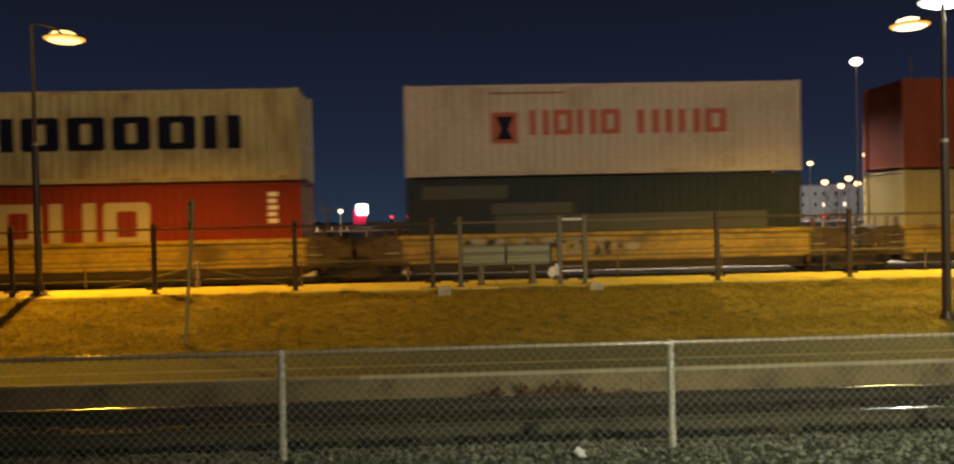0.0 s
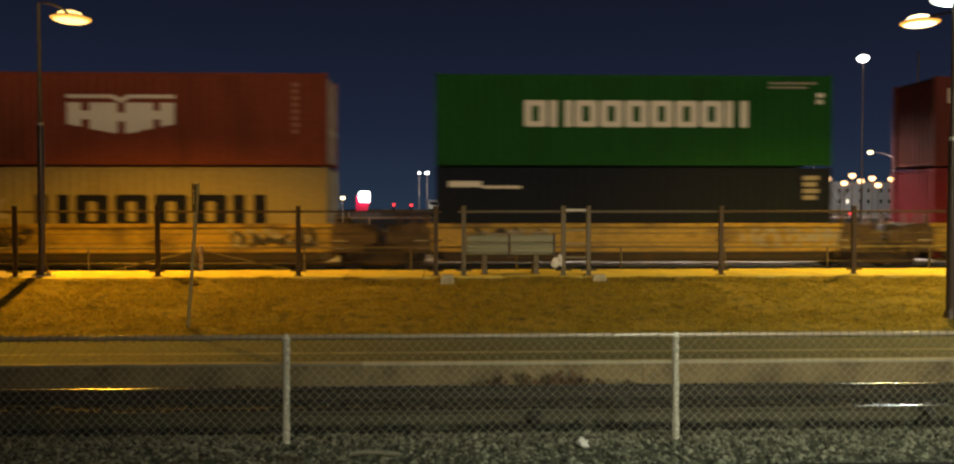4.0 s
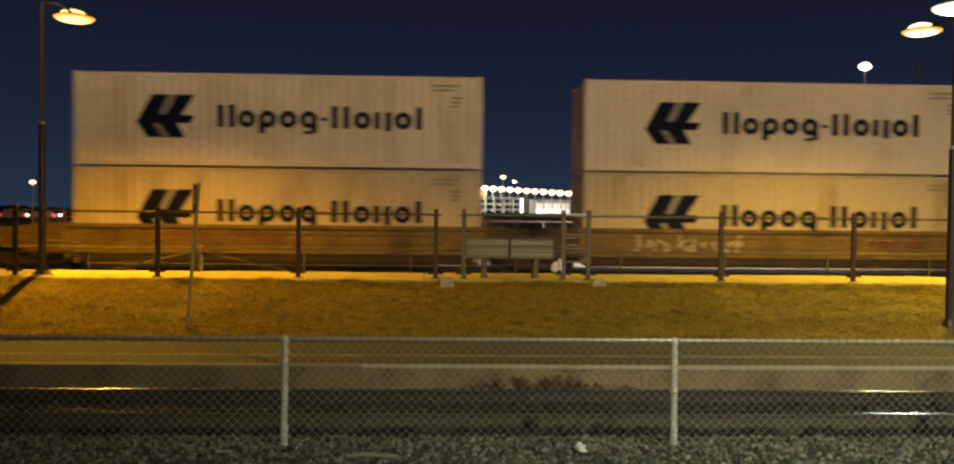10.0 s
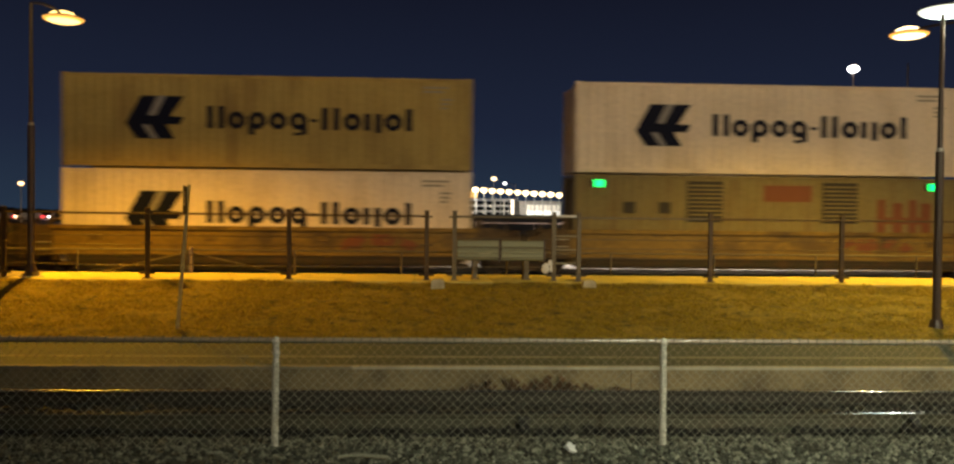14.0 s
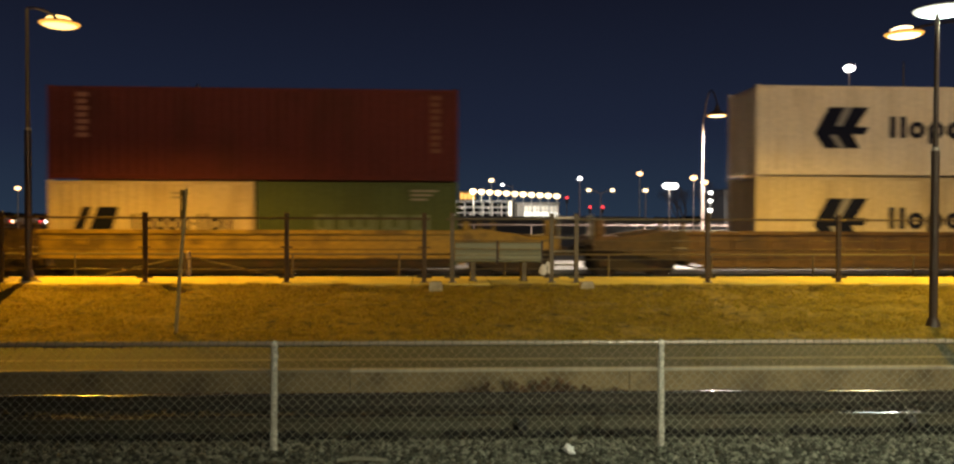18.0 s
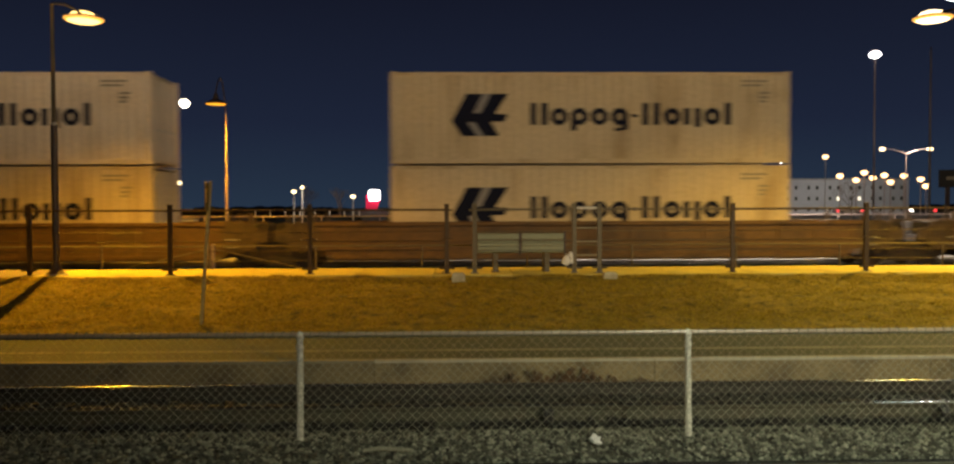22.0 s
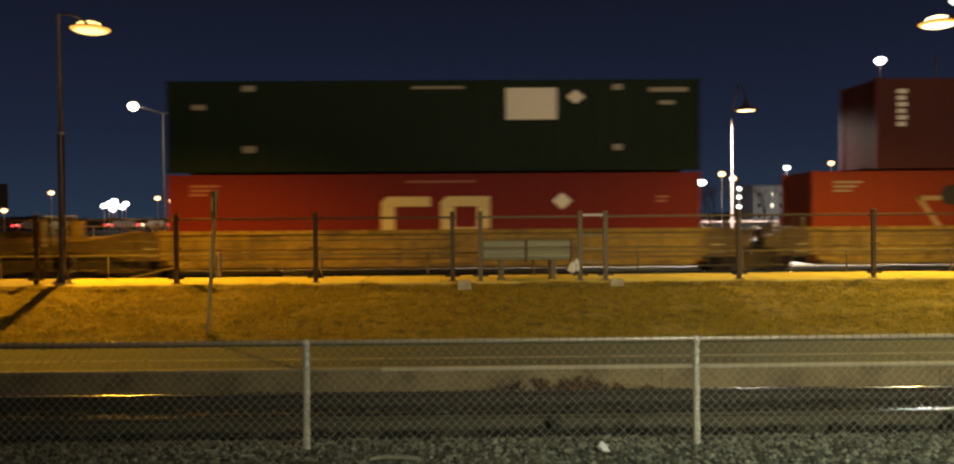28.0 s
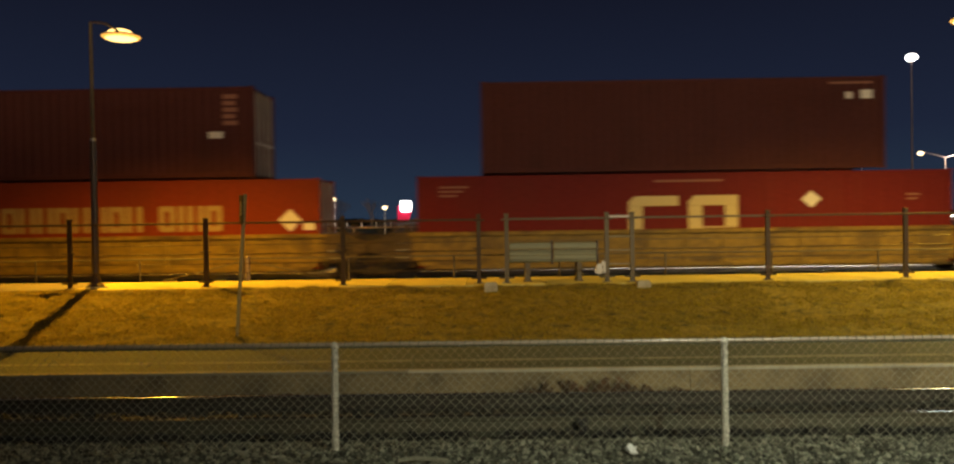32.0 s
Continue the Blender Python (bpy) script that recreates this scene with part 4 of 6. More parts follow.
def lamp_posts():
    for k, h in enumerate(WALK_LAMPS):
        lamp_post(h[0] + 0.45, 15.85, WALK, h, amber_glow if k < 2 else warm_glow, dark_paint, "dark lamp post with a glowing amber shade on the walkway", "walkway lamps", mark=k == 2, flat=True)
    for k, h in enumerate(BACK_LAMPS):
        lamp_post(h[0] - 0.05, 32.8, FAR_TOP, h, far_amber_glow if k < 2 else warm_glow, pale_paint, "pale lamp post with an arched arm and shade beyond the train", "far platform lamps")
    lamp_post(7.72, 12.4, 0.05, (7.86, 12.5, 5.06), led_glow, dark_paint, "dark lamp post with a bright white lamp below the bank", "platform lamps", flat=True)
    for x in FILL_MASTS:
        lamp_post(x, -55.0, -0.32, (x, -55.0, 14.1), led_glow, dark_paint, "unseen tall lamp mast added behind the camera as fill", "yard lamps", flat=True)
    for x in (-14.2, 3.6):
        lamp_post(x, -0.5, 0.32, (x, -0.5, 5.15), led_glow, dark_paint, "unseen lamp post behind the camera on the near platform", "platform lamps", flat=True)


# ---- the train ----
TRACK_Y, RAIL_Z = 26.32, -0.05
WIDTH = 2.44
CACHE = {}


def shared(key, make):
    if key not in CACHE:
        CACHE[key] = make().mesh(key[0])
    return CACHE[key]


def side_panel(L, H, long_box):
    """A corrugated steel side, the outer face towards -y."""
    b = Build()
    pitch, depth = (0.278, 0.024) if not long_box else (0.61, 0.014)
    n = max(1, round((L - 0.30) / pitch))
    pitch = (L - 0.30) / n
    xs, ys = [], []
    for k in range(n):
        for s, d in ((0.0, 0.0), (0.32, 0.0), (0.5, depth), (0.82, depth)) if not long_box else ((0.0, 0.0), (0.86, 0.0), (0.89, depth), (0.97, depth)):
            xs.append(-L / 2 + 0.15 + (k + s) * pitch)
            ys.append(0.008 + d)
    xs.append(L / 2 - 0.15)
    ys.append(0.008)
    m = len(xs)
    b.add([(x, y, z) for z in (0.14, H - 0.10) for x, y in zip(xs, ys)], [(i, i + 1, m + i + 1, m + i) for i in range(m - 1)])
    return b


def container(name, L, H, paint_key, x, z, label, long_box=False, door_end=1, group="containers"):
    """A steel freight container; its origin is the middle of its underside."""
    t = thing(name, label, "container", group, (x, TRACK_Y, z))
    m = PAINTS[paint_key]
    hw = WIDTH / 2
    key = (round(L, 2), round(H, 2), long_box)
    for s in (-1, 1):
        p = put("side_panel", shared(("side_panel", *key), lambda: side_panel(L, H, long_box)), m, t, "", (0, s * hw, 0))
        if s > 0:
            p.rotation_euler = (0, 0, math.pi)
        put("bottom_rail", shared(("bottom_rail", *key), lambda: Build().box(-L / 2 + 0.16, L / 2 - 0.16, -0.04, 0.04, 0.01, 0.15, 0.01)), m, t, "", (0, s * (hw - 0.042), 0))
        put("top_rail", shared(("top_rail", *key), lambda: Build().box(-L / 2 + 0.16, L / 2 - 0.16, -0.03, 0.03, H - 0.11, H - 0.02, 0.01)), m, t, "", (0, s * (hw - 0.032), 0))
        for e in (-1, 1):
            put("corner_post", shared(("corner_post", *key), lambda: Build().box(-0.08, 0.08, -0.08, 0.08, 0.12, H - 0.12, 0.015)), m, t, "", (e * (L / 2 - 0.082), s * (hw - 0.082), 0))
            for zz in (0.0, H - 0.12):
                put("corner_casting", shared(("corner_casting",), lambda: Build().box(-0.085, 0.085, -0.085, 0.085, 0, 0.12, 0.012)), m, t, "", (e * (L / 2 - 0.085), s * (hw - 0.085), zz))
    put("roof", shared(("roof", *key), lambda: Build().box(-L / 2 + 0.1, L / 2 - 0.1, -hw + 0.06, hw - 0.06, H - 0.05, H - 0.015)), m, t)
    put("floor", shared(("floor", *key), lambda: Build().box(-L / 2 + 0.1, L / 2 - 0.1, -hw + 0.09, hw - 0.09, 0.08, 0.14)), m, t)
    # the closed end and the doors
    e = -door_end
    put("end_wall", shared(("end_wall", *key), lambda: end_wall(H)), m, t, "", (e * (L / 2 - 0.06), 0, 0)).rotation_euler = (0, 0, 0 if e < 0 else math.pi)
    e = door_end
    for s in (-1, 1):
        d = put("door", shared(("door", *key), lambda: Build().box(-0.03, 0.03, -0.53, 0.53, 0.14, H - 0.13, 0.01)), m, t, "", (e * (L / 2 - 0.07), s * 0.545, 0))
        for a in (-0.28, 0.22):
            put("lock_rod", shared(("lock_rod", *key), lambda: Build().tube((0, 0, 0.1), (0, 0, H - 0.1), 0.02, n=6).box(-0.03, 0.03, -0.03, 0.22, 1.05, 1.10, 0.005)), galvanized, d, "", (e * 0.05, a, 0))
    return t


def end_wall(H):
    b = Build()
    ys, xs = [], []
    n = 9
    for k in range(n):
        for s, d in ((0.0, 0.0), (0.35, 0.0), (0.5, 0.04), (0.85, 0.04)):
            ys.append(-1.06 + (k + s) * 2.12 / n)
            xs.append(d)
    ys.append(1.06)
    xs.append(0)
    m = len(ys)
    return b.add([(x, y, z) for z in (0.14, H - 0.1) for x, y in zip(xs, ys)], [(i, i + 1, m + i + 1, m + i) for i in range(m - 1)])


FRONT = -WIDTH / 2 + 0.006  # markings lie on the crests of the side panel


def marking(t, shapes, mark, name="marking", label=""):
    """Flat painted shapes on the side that faces the walkway: outlines in x, z."""
    b = Build()
    for s in shapes:
        b.plate(s, FRONT - 0.005, FRONT)
    return part(name, b, MARKS[mark], t, label)


def star(x, z, r):
    """The outline of a seven-pointed star."""
    return [(x + r * (1.0 if i % 2 == 0 else 0.42) * math.sin(math.pi * i / 7), z + r * (1.0 if i % 2 == 0 else 0.42) * math.cos(math.pi * i / 7)) for i in range(14)]


def rect(x0, x1, z0, z1):
    return [(x0, z0), (x1, z0), (x1, z1), (x0, z1)]


def wordmark(t, x0, x1, z0, z1, shapes, mark, stroke=0.30, gap=0.18, label="plain shapes of a painted name"):
    """A painted name as plain shapes, one part a place: I two bars, l one, O and o hollow boxes (o low and rounded),
    u and g low rounded boxes with a tail, i two low bars, - a dash."""
    wide = {"l": 0.56, "-": 0.5, " ": 0.5}
    unit = (x1 - x0) / sum(wide.get(ch, 1.0) for ch in shapes)
    h, x = z1 - z0, x0
    mid = z0 + h * 0.76
    for k, ch in enumerate(shapes):
        w = unit * wide.get(ch, 1.0)
        a, c = x + unit * gap / 2, x + w - unit * gap / 2
        x += w
        if ch == " ":
            continue
        s, u = unit * (1 - gap) * stroke, h * 0.2
        b = Build()
        y0, y1 = FRONT - 0.005, FRONT
        if ch == "-":
            b.plate(rect(a, c, z0 + h * 0.34, z0 + h * 0.48), y0, y1)
        elif ch == "l":
            b.plate(rect((a + c - s) / 2, (a + c + s) / 2, z0, z1), y0, y1)
        elif ch == "I":
            b.plate(rect(a, a + s, z0, z1), y0, y1).plate(rect(c - s, c, z0, z1), y0, y1)
        elif ch == "i":
            b.plate(rect(a, a + s, z0, mid), y0, y1).plate(rect(c - s, c, z0 - h * 0.1, mid), y0, y1)
        else:
            hi = z1 if ch == "O" else mid
            cut = min((c - a) * 0.30, (hi - z0) * 0.30) * (0.25 if ch == "O" else 1.0)
            b.ring(a, c, z0, hi, s, u * (1.0 if ch == "O" else 0.85), cut, y0, y1)
            if ch == "u":
                b.plate(rect(a, a + s, z0 - h * 0.26, z0 + h * 0.2), y0 - 0.0015, y1 - 0.0015)
            if ch == "g":
                b.plate(rect(c - s, c, z0 - h * 0.22, z0 + h * 0.2), y0 - 0.0015, y1 - 0.0015).plate(rect(a + s * 0.6, c - s - 0.002, z0 - h * 0.27, z0 - h * 0.13), y0, y1)
        part("name_shape", b, MARKS[mark], t, label if k == 0 else "")


def small_print(t, x, z, rows, mark="grey", w=0.5):
    marking(t, [rect(x, x + w * (1 - 0.2 * (k % 3)), z - 0.13 * k, z - 0.13 * k + 0.06) for k in range(rows)], mark, "data_print", "unreadable small data lines")["kind"] = "stuff"


def upright_mark(t, x, z, rows, mark="pink", w=0.28):
    marking(t, [rect(x, x + w * (1 - 0.15 * (k % 2)), z - 0.20 * k, z - 0.20 * k + 0.13) for k in range(rows)], mark, "unit_mark", "unreadable unit mark")["kind"] = "stuff"


def arrow_logo(t, L, H, mark="navy"):
    """A slanted two-bar emblem and a long name, as plain shapes."""
    cx, cz = -L / 2 + 2.72, H * 0.53
    p = [(-139, -30), (-67, 103), (138, 103), (73, 5), (138, 3), (118, -34), (53, -34), (93, -104), (-87, -104)]
    marking(t, [[(cx + a / 162, cz + c / 162) for a, c in p]], mark, "emblem", "navy arrow-shaped emblem")
    bars = [[(13, 103), (55, 103), (3, 8), (-34, 8)], [(-62, -37), (-27, -37), (18, -102), (-17, -102)]]
    b = Build()
    for q in bars:
        b.plate([(cx + a / 162, cz + c / 162) for a, c in q], FRONT - 0.009, FRONT - 0.0055)
    part("emblem_slash", b, MARKS["slash"], t, "grey slashes across the emblem")
    x0 = -L / 2 + 4.20
    wid = L / 12.19 * 6.25
    wordmark(t, x0, x0 + wid, cz - 0.31, cz + 0.36, "Iouog-lloiol", mark, 0.36, 0.16)
    small_print(t, L / 2 - 1.5, H - 0.32, 2, w=0.8)
    small_print(t, L / 2 - 0.95, H - 0.68, 3, w=0.34)


def emblem_square(t, x, z):
    marking(t, [rect(x, x + 0.80, z, z + 0.95)], "orange", "emblem", "red square emblem")
    b = Build().plate([(x + 0.12, z + 0.82), (x + 0.68, z + 0.82), (x + 0.50, z + 0.42), (x + 0.66, z + 0.12), (x + 0.14, z + 0.12), (x + 0.30, z + 0.42)], FRONT - 0.009, FRONT - 0.0055)
    part("emblem_centre", b, MARKS["navy"], t)


def graffiti(t, x0, x1, z0, z1, y, seed, marks=("black", "grey")):
    """Abstract sprayed scrawl on a car side: fat bent strokes, blots and drips."""
    r = random.Random(seed)
    for k, m in enumerate(marks):
        b = Build()
        x = x0
        step = 0.0
        while x < x1:
            yy = y - 0.004 - 0.003 * k - step
            step = 0.0006 - step
            w = r.uniform(0.09, 0.20)
            a, c = z0 + r.uniform(0, 0.4) * (z1 - z0), z1 - r.uniform(0, 0.4) * (z1 - z0)
            bend, lean = r.uniform(-0.16, 0.16), r.uniform(-0.20, 0.20)
            q = (a + c) / 2
            b.plate([(x, a), (x + w * 0.8, a - 0.02), (x + w + bend, q), (x + w + lean, c), (x + lean + 0.02, c + 0.01), (x + bend, q)], yy, yy + 0.0005)
            if r.random() < 0.55:
                cx, cz, rx, rz = x + r.uniform(0, 0.3), r.uniform(z0 + 0.12, z1 - 0.12), r.uniform(0.12, 0.26), r.uniform(0.07, 0.15)
                b.plate([(cx + rx * math.cos(i * math.pi / 4.5) * r.uniform(0.8, 1.15), cz + rz * math.sin(i * math.pi / 4.5) * r.uniform(0.8, 1.15)) for i in range(9)], yy - 0.0014, yy - 0.0009)
            x += r.uniform(0.20, 0.46)
        part("graffiti", b, MARKS[m], t, "sprayed scrawl")["kind"] = "stuff"


def truck(parent, x):
    """A two-axle truck, part of its car."""
    tr = part("truck", Build().box(x - 0.25, x + 0.25, -1.0, 1.0, 0.42, 0.68, 0.04), machinery, parent)
    for s in (-1, 1):
        side = [(-1.20, 0.36), (-0.95, 0.36), (-0.45, 0.20), (0.45, 0.20), (0.95, 0.36), (1.20, 0.36), (1.20, 0.56), (0.75, 0.60), (0.40, 0.74), (-0.40, 0.74), (-0.75, 0.60), (-1.20, 0.56)]
        part("side_frame", Build().plate([(x + a, c) for a, c in side], s * 1.04 - 0.07, s * 1.04 + 0.07), machinery, tr)
        for a in (-0.89, 0.89):
            b = Build().tube((x + a, s * 0.72 - 0.065, 0.43), (x + a, s * 0.72 + 0.065, 0.43), 0.43, n=22).tube((x + a, s * 0.70, 0.43), (x + a, s * 1.14, 0.43), 0.09, n=10)
            part("wheel", b, machinery, tr)


WELLS = []


def well_car(x, L, mat, label, left="joint", right="joint", style="plain"):
    """One well of a double-stack car: deep side sills, end decks, trucks, couplers or joints."""
    t = thing("well_car", label, "well car", "well cars", (x, TRACK_Y, RAIL_Z))
    h = L / 2
    top, low = 1.46, 0.34
    for s in (-1, 1):
        y = s * 1.40
        sill = part("side_sill", Build().box(-h, h, y - 0.03, y + 0.03, 0.62, top - 0.12, 0.008), mat, t)
        part("top_chord", Build().box(-h - 0.1, h + 0.1, y - 0.115, y + 0.115, top - 0.13, top, 0.02), mat, sill)
        part("lower_chord", Build().box(-h + 0.4, h - 0.4, y - 0.02, y + 0.05, low, low + 0.13, 0.015), machinery if style == "plain" else mat, sill)
        part("lower_web", Build().box(-h + 0.3, h - 0.3, y + 0.0 - 0.01 * s, y + 0.03 - 0.01 * s, low + 0.1, 0.63, 0.004), machinery if style == "plain" else mat, sill)
        if style == "ribbed":
            n = int(L / 1.15)
            rib = shared(("rib",), lambda: Build().box(-0.05, 0.05, -0.03, 0.03, 0.45, top - 0.14, 0.01))
            for k in range(n + 1):
                put("rib", rib, mat, sill, "", (-h + 0.25 + (L - 0.5) * k / n, y + s * 0.05, 0))
            part("mid_chord", Build().box(-h, h, y + s * 0.03 - 0.02, y + s * 0.03 + 0.02, 0.86, 0.92, 0.01), mat, sill)
        else:
            part("step_ledge", Build().box(-h + 0.2, h - 0.2, y + s * 0.03 - 0.03, y + s * 0.03 + 0.03, 0.60, 0.66, 0.01), mat, sill)
            for k in range(4):
                xx = -h + 1.2 + (L - 2.4) * k / 3
                part("hinge_box", Build().box(xx - 0.16, xx + 0.16, y + s * 0.035 - 0.03, y + s * 0.035 + 0.03, 1.02, 1.20, 0.012), mat, sill)
    part("well_floor", Build().box(-h + 0.2, h - 0.2, -1.36, 1.36, 0.31, 0.37), machinery, t)
    for e, kind in ((-1, left), (1, right)):
        out = 1.50 if kind == "joint" else 3.1
        deck = [(e * h, 0.50), (e * h, 1.36), (e * (h + 0.30), 1.36), (e * (h + 0.34), 1.08), (e * (h + out - 0.12), 1.02), (e * (h + out - 0.12), 0.80), (e * (h + 0.7), 0.78)]
        d = part("end_deck", Build().plate(deck, -1.30, 1.30), machinery, t)
        for s in (-1, 1):
            web = [(e * (h + 0.03), 0.55), (e * (h + 0.03), 1.46), (e * (h + 0.62), 1.45), (e * (h + out * 0.72), 1.20), (e * (h + out - 0.14), 1.16), (e * (h + out - 0.14), 0.88), (e * (h + out * 0.6), 0.80), (e * (h + 0.75), 0.58)]
            wing = part("end_web", Build().plate(web, s * 1.375 - 0.025, s * 1.375 + 0.025), mat if style == "plain" and kind == "coupler" else car_end_dark, t, "sloping side web of the end platform")
            part("web_flange", Build().sweep([(e * (h + 0.62), s * 1.375, 1.465), (e * (h + out * 0.72), s * 1.375, 1.215), (e * (h + out - 0.14), s * 1.375, 1.175)], 0.035, 6), mat if kind == "coupler" else car_end_dark, wing)
            part("guide_post", Build().box(min(e * (h + 0.10), e * (h + 0.22)), max(e * (h + 0.10), e * (h + 0.22)), s * 1.27 - 0.06, s * 1.27 + 0.06, 1.36, 1.74, 0.02), mat if kind == "coupler" and style == "plain" else car_end_dark, t)
        end_mat = mat if kind == "coupler" and style == "plain" else car_end_dark
        part("end_bulkhead", Build().box(e * h - 0.05, e * h + 0.05, -1.38, 1.38, 0.40, 1.44, 0.01), end_mat, t)
        part("corner_gusset", Build().plate([(e * h, 0.62), (e * h, 1.44), (e * (h + 0.28), 1.40), (e * (h + 0.42), 1.02), (e * (h + 0.42), 0.62)], -1.47, -1.41), end_mat, t)
        part("step_ladder", Build().box(min(e * (h + 0.50), e * (h + 0.56)), max(e * (h + 0.50), e * (h + 0.56)), -1.44, -1.40, 0.45, 1.75).box(min(e * (h + 0.90), e * (h + 0.96)), max(e * (h + 0.90), e * (h + 0.96)), -1.44, -1.40, 0.45, 1.75).box(min(e * (h + 0.56), e * (h + 0.90)), max(e * (h + 0.56), e * (h + 0.90)), -1.435, -1.405, 0.62, 0.66).box(min(e * (h + 0.56), e * (h + 0.90)), max(e * (h + 0.56), e * (h + 0.90)), -1.435, -1.405, 1.0, 1.04).box(min(e * (h + 0.56), e * (h + 0.90)), max(e * (h + 0.56), e * (h + 0.90)), -1.435, -1.405, 1.38, 1.42), end_mat, t)
        part("valve_box", Build().box(min(e * (h + 1.0), e * (h + 1.38)), max(e * (h + 1.0), e * (h + 1.38)), -1.1, -0.6, 1.03, 1.42, 0.03), machinery, t)
        part("brake_pipe", Build().sweep([(e * (h + 0.1), -1.36, 0.9), (e * (h + 0.6), -1.36, 0.72), (e * (h + 1.1), -1.33, 0.60), (e * (h + 1.4), -1.30, 0.66)], 0.03, 6), machinery, t)
        for k in range(3):
            part("grab_iron", Build().tube((e * (h + 0.10), -1.50, 0.72 + 0.22 * k), (e * (h + 0.48), -1.50, 0.72 + 0.22 * k), 0.014, n=6), galvanized, d)
        part("air_reservoir", Build().tube((e * (h + 0.55), -0.75, 1.24), (e * (h + 1.25), -0.75, 1.24), 0.15, n=12), machinery, d)
        if kind == "coupler":
            part("coupler", Build().box(min(e * (h + 2.5), e * (h + 3.42)), max(e * (h + 2.5), e * (h + 3.42)), -0.12, 0.12, 0.68, 0.95, 0.03), machinery, t)
            part("end_rail", Build().tube((e * (h + 2.95), -1.2, 1.0), (e * (h + 2.95), -1.2, 1.95), 0.02, n=6).tube((e * (h + 2.95), -0.5, 1.0), (e * (h + 2.95), -0.5, 1.95), 0.02, n=6).tube((e * (h + 2.95), -1.2, 1.95), (e * (h + 2.95), -0.5, 1.95), 0.02, n=6), galvanized, d)
            part("crossover_platform", Build().box(min(e * (h + 2.15), e * (h + 2.92)), max(e * (h + 2.15), e * (h + 2.92)), -1.32, 1.32, 1.03, 1.30, 0.03), mat, d)
            part("brake_stand", Build().box(min(e * (h + 2.55), e * (h + 2.84)), max(e * (h + 2.55), e * (h + 2.84)), -1.1, -0.7, 1.30, 1.80, 0.03), mat, d)
            part("brake_wheel", Build().tube((e * (h + 2.9), -0.9, 1.55), (e * (h + 2.86), -0.9, 1.55), 0.26, n=16), machinery, d)
    if left == "coupler":
        truck(t, -h - 1.55)
    if right == "coupler":
        truck(t, h + 1.55)
    else:
        truck(t, h + 1.50)
    WELLS.append(t)
    return t


BOXES = []
HI, LO = 2.785, 2.54
FLOOR_Z, L40, L53, L20 = 0.33, 12.19, 16.15, 6.06


def box(*a, **k):
    c = container(*a, **k)
    BOXES.append(c)
    return c


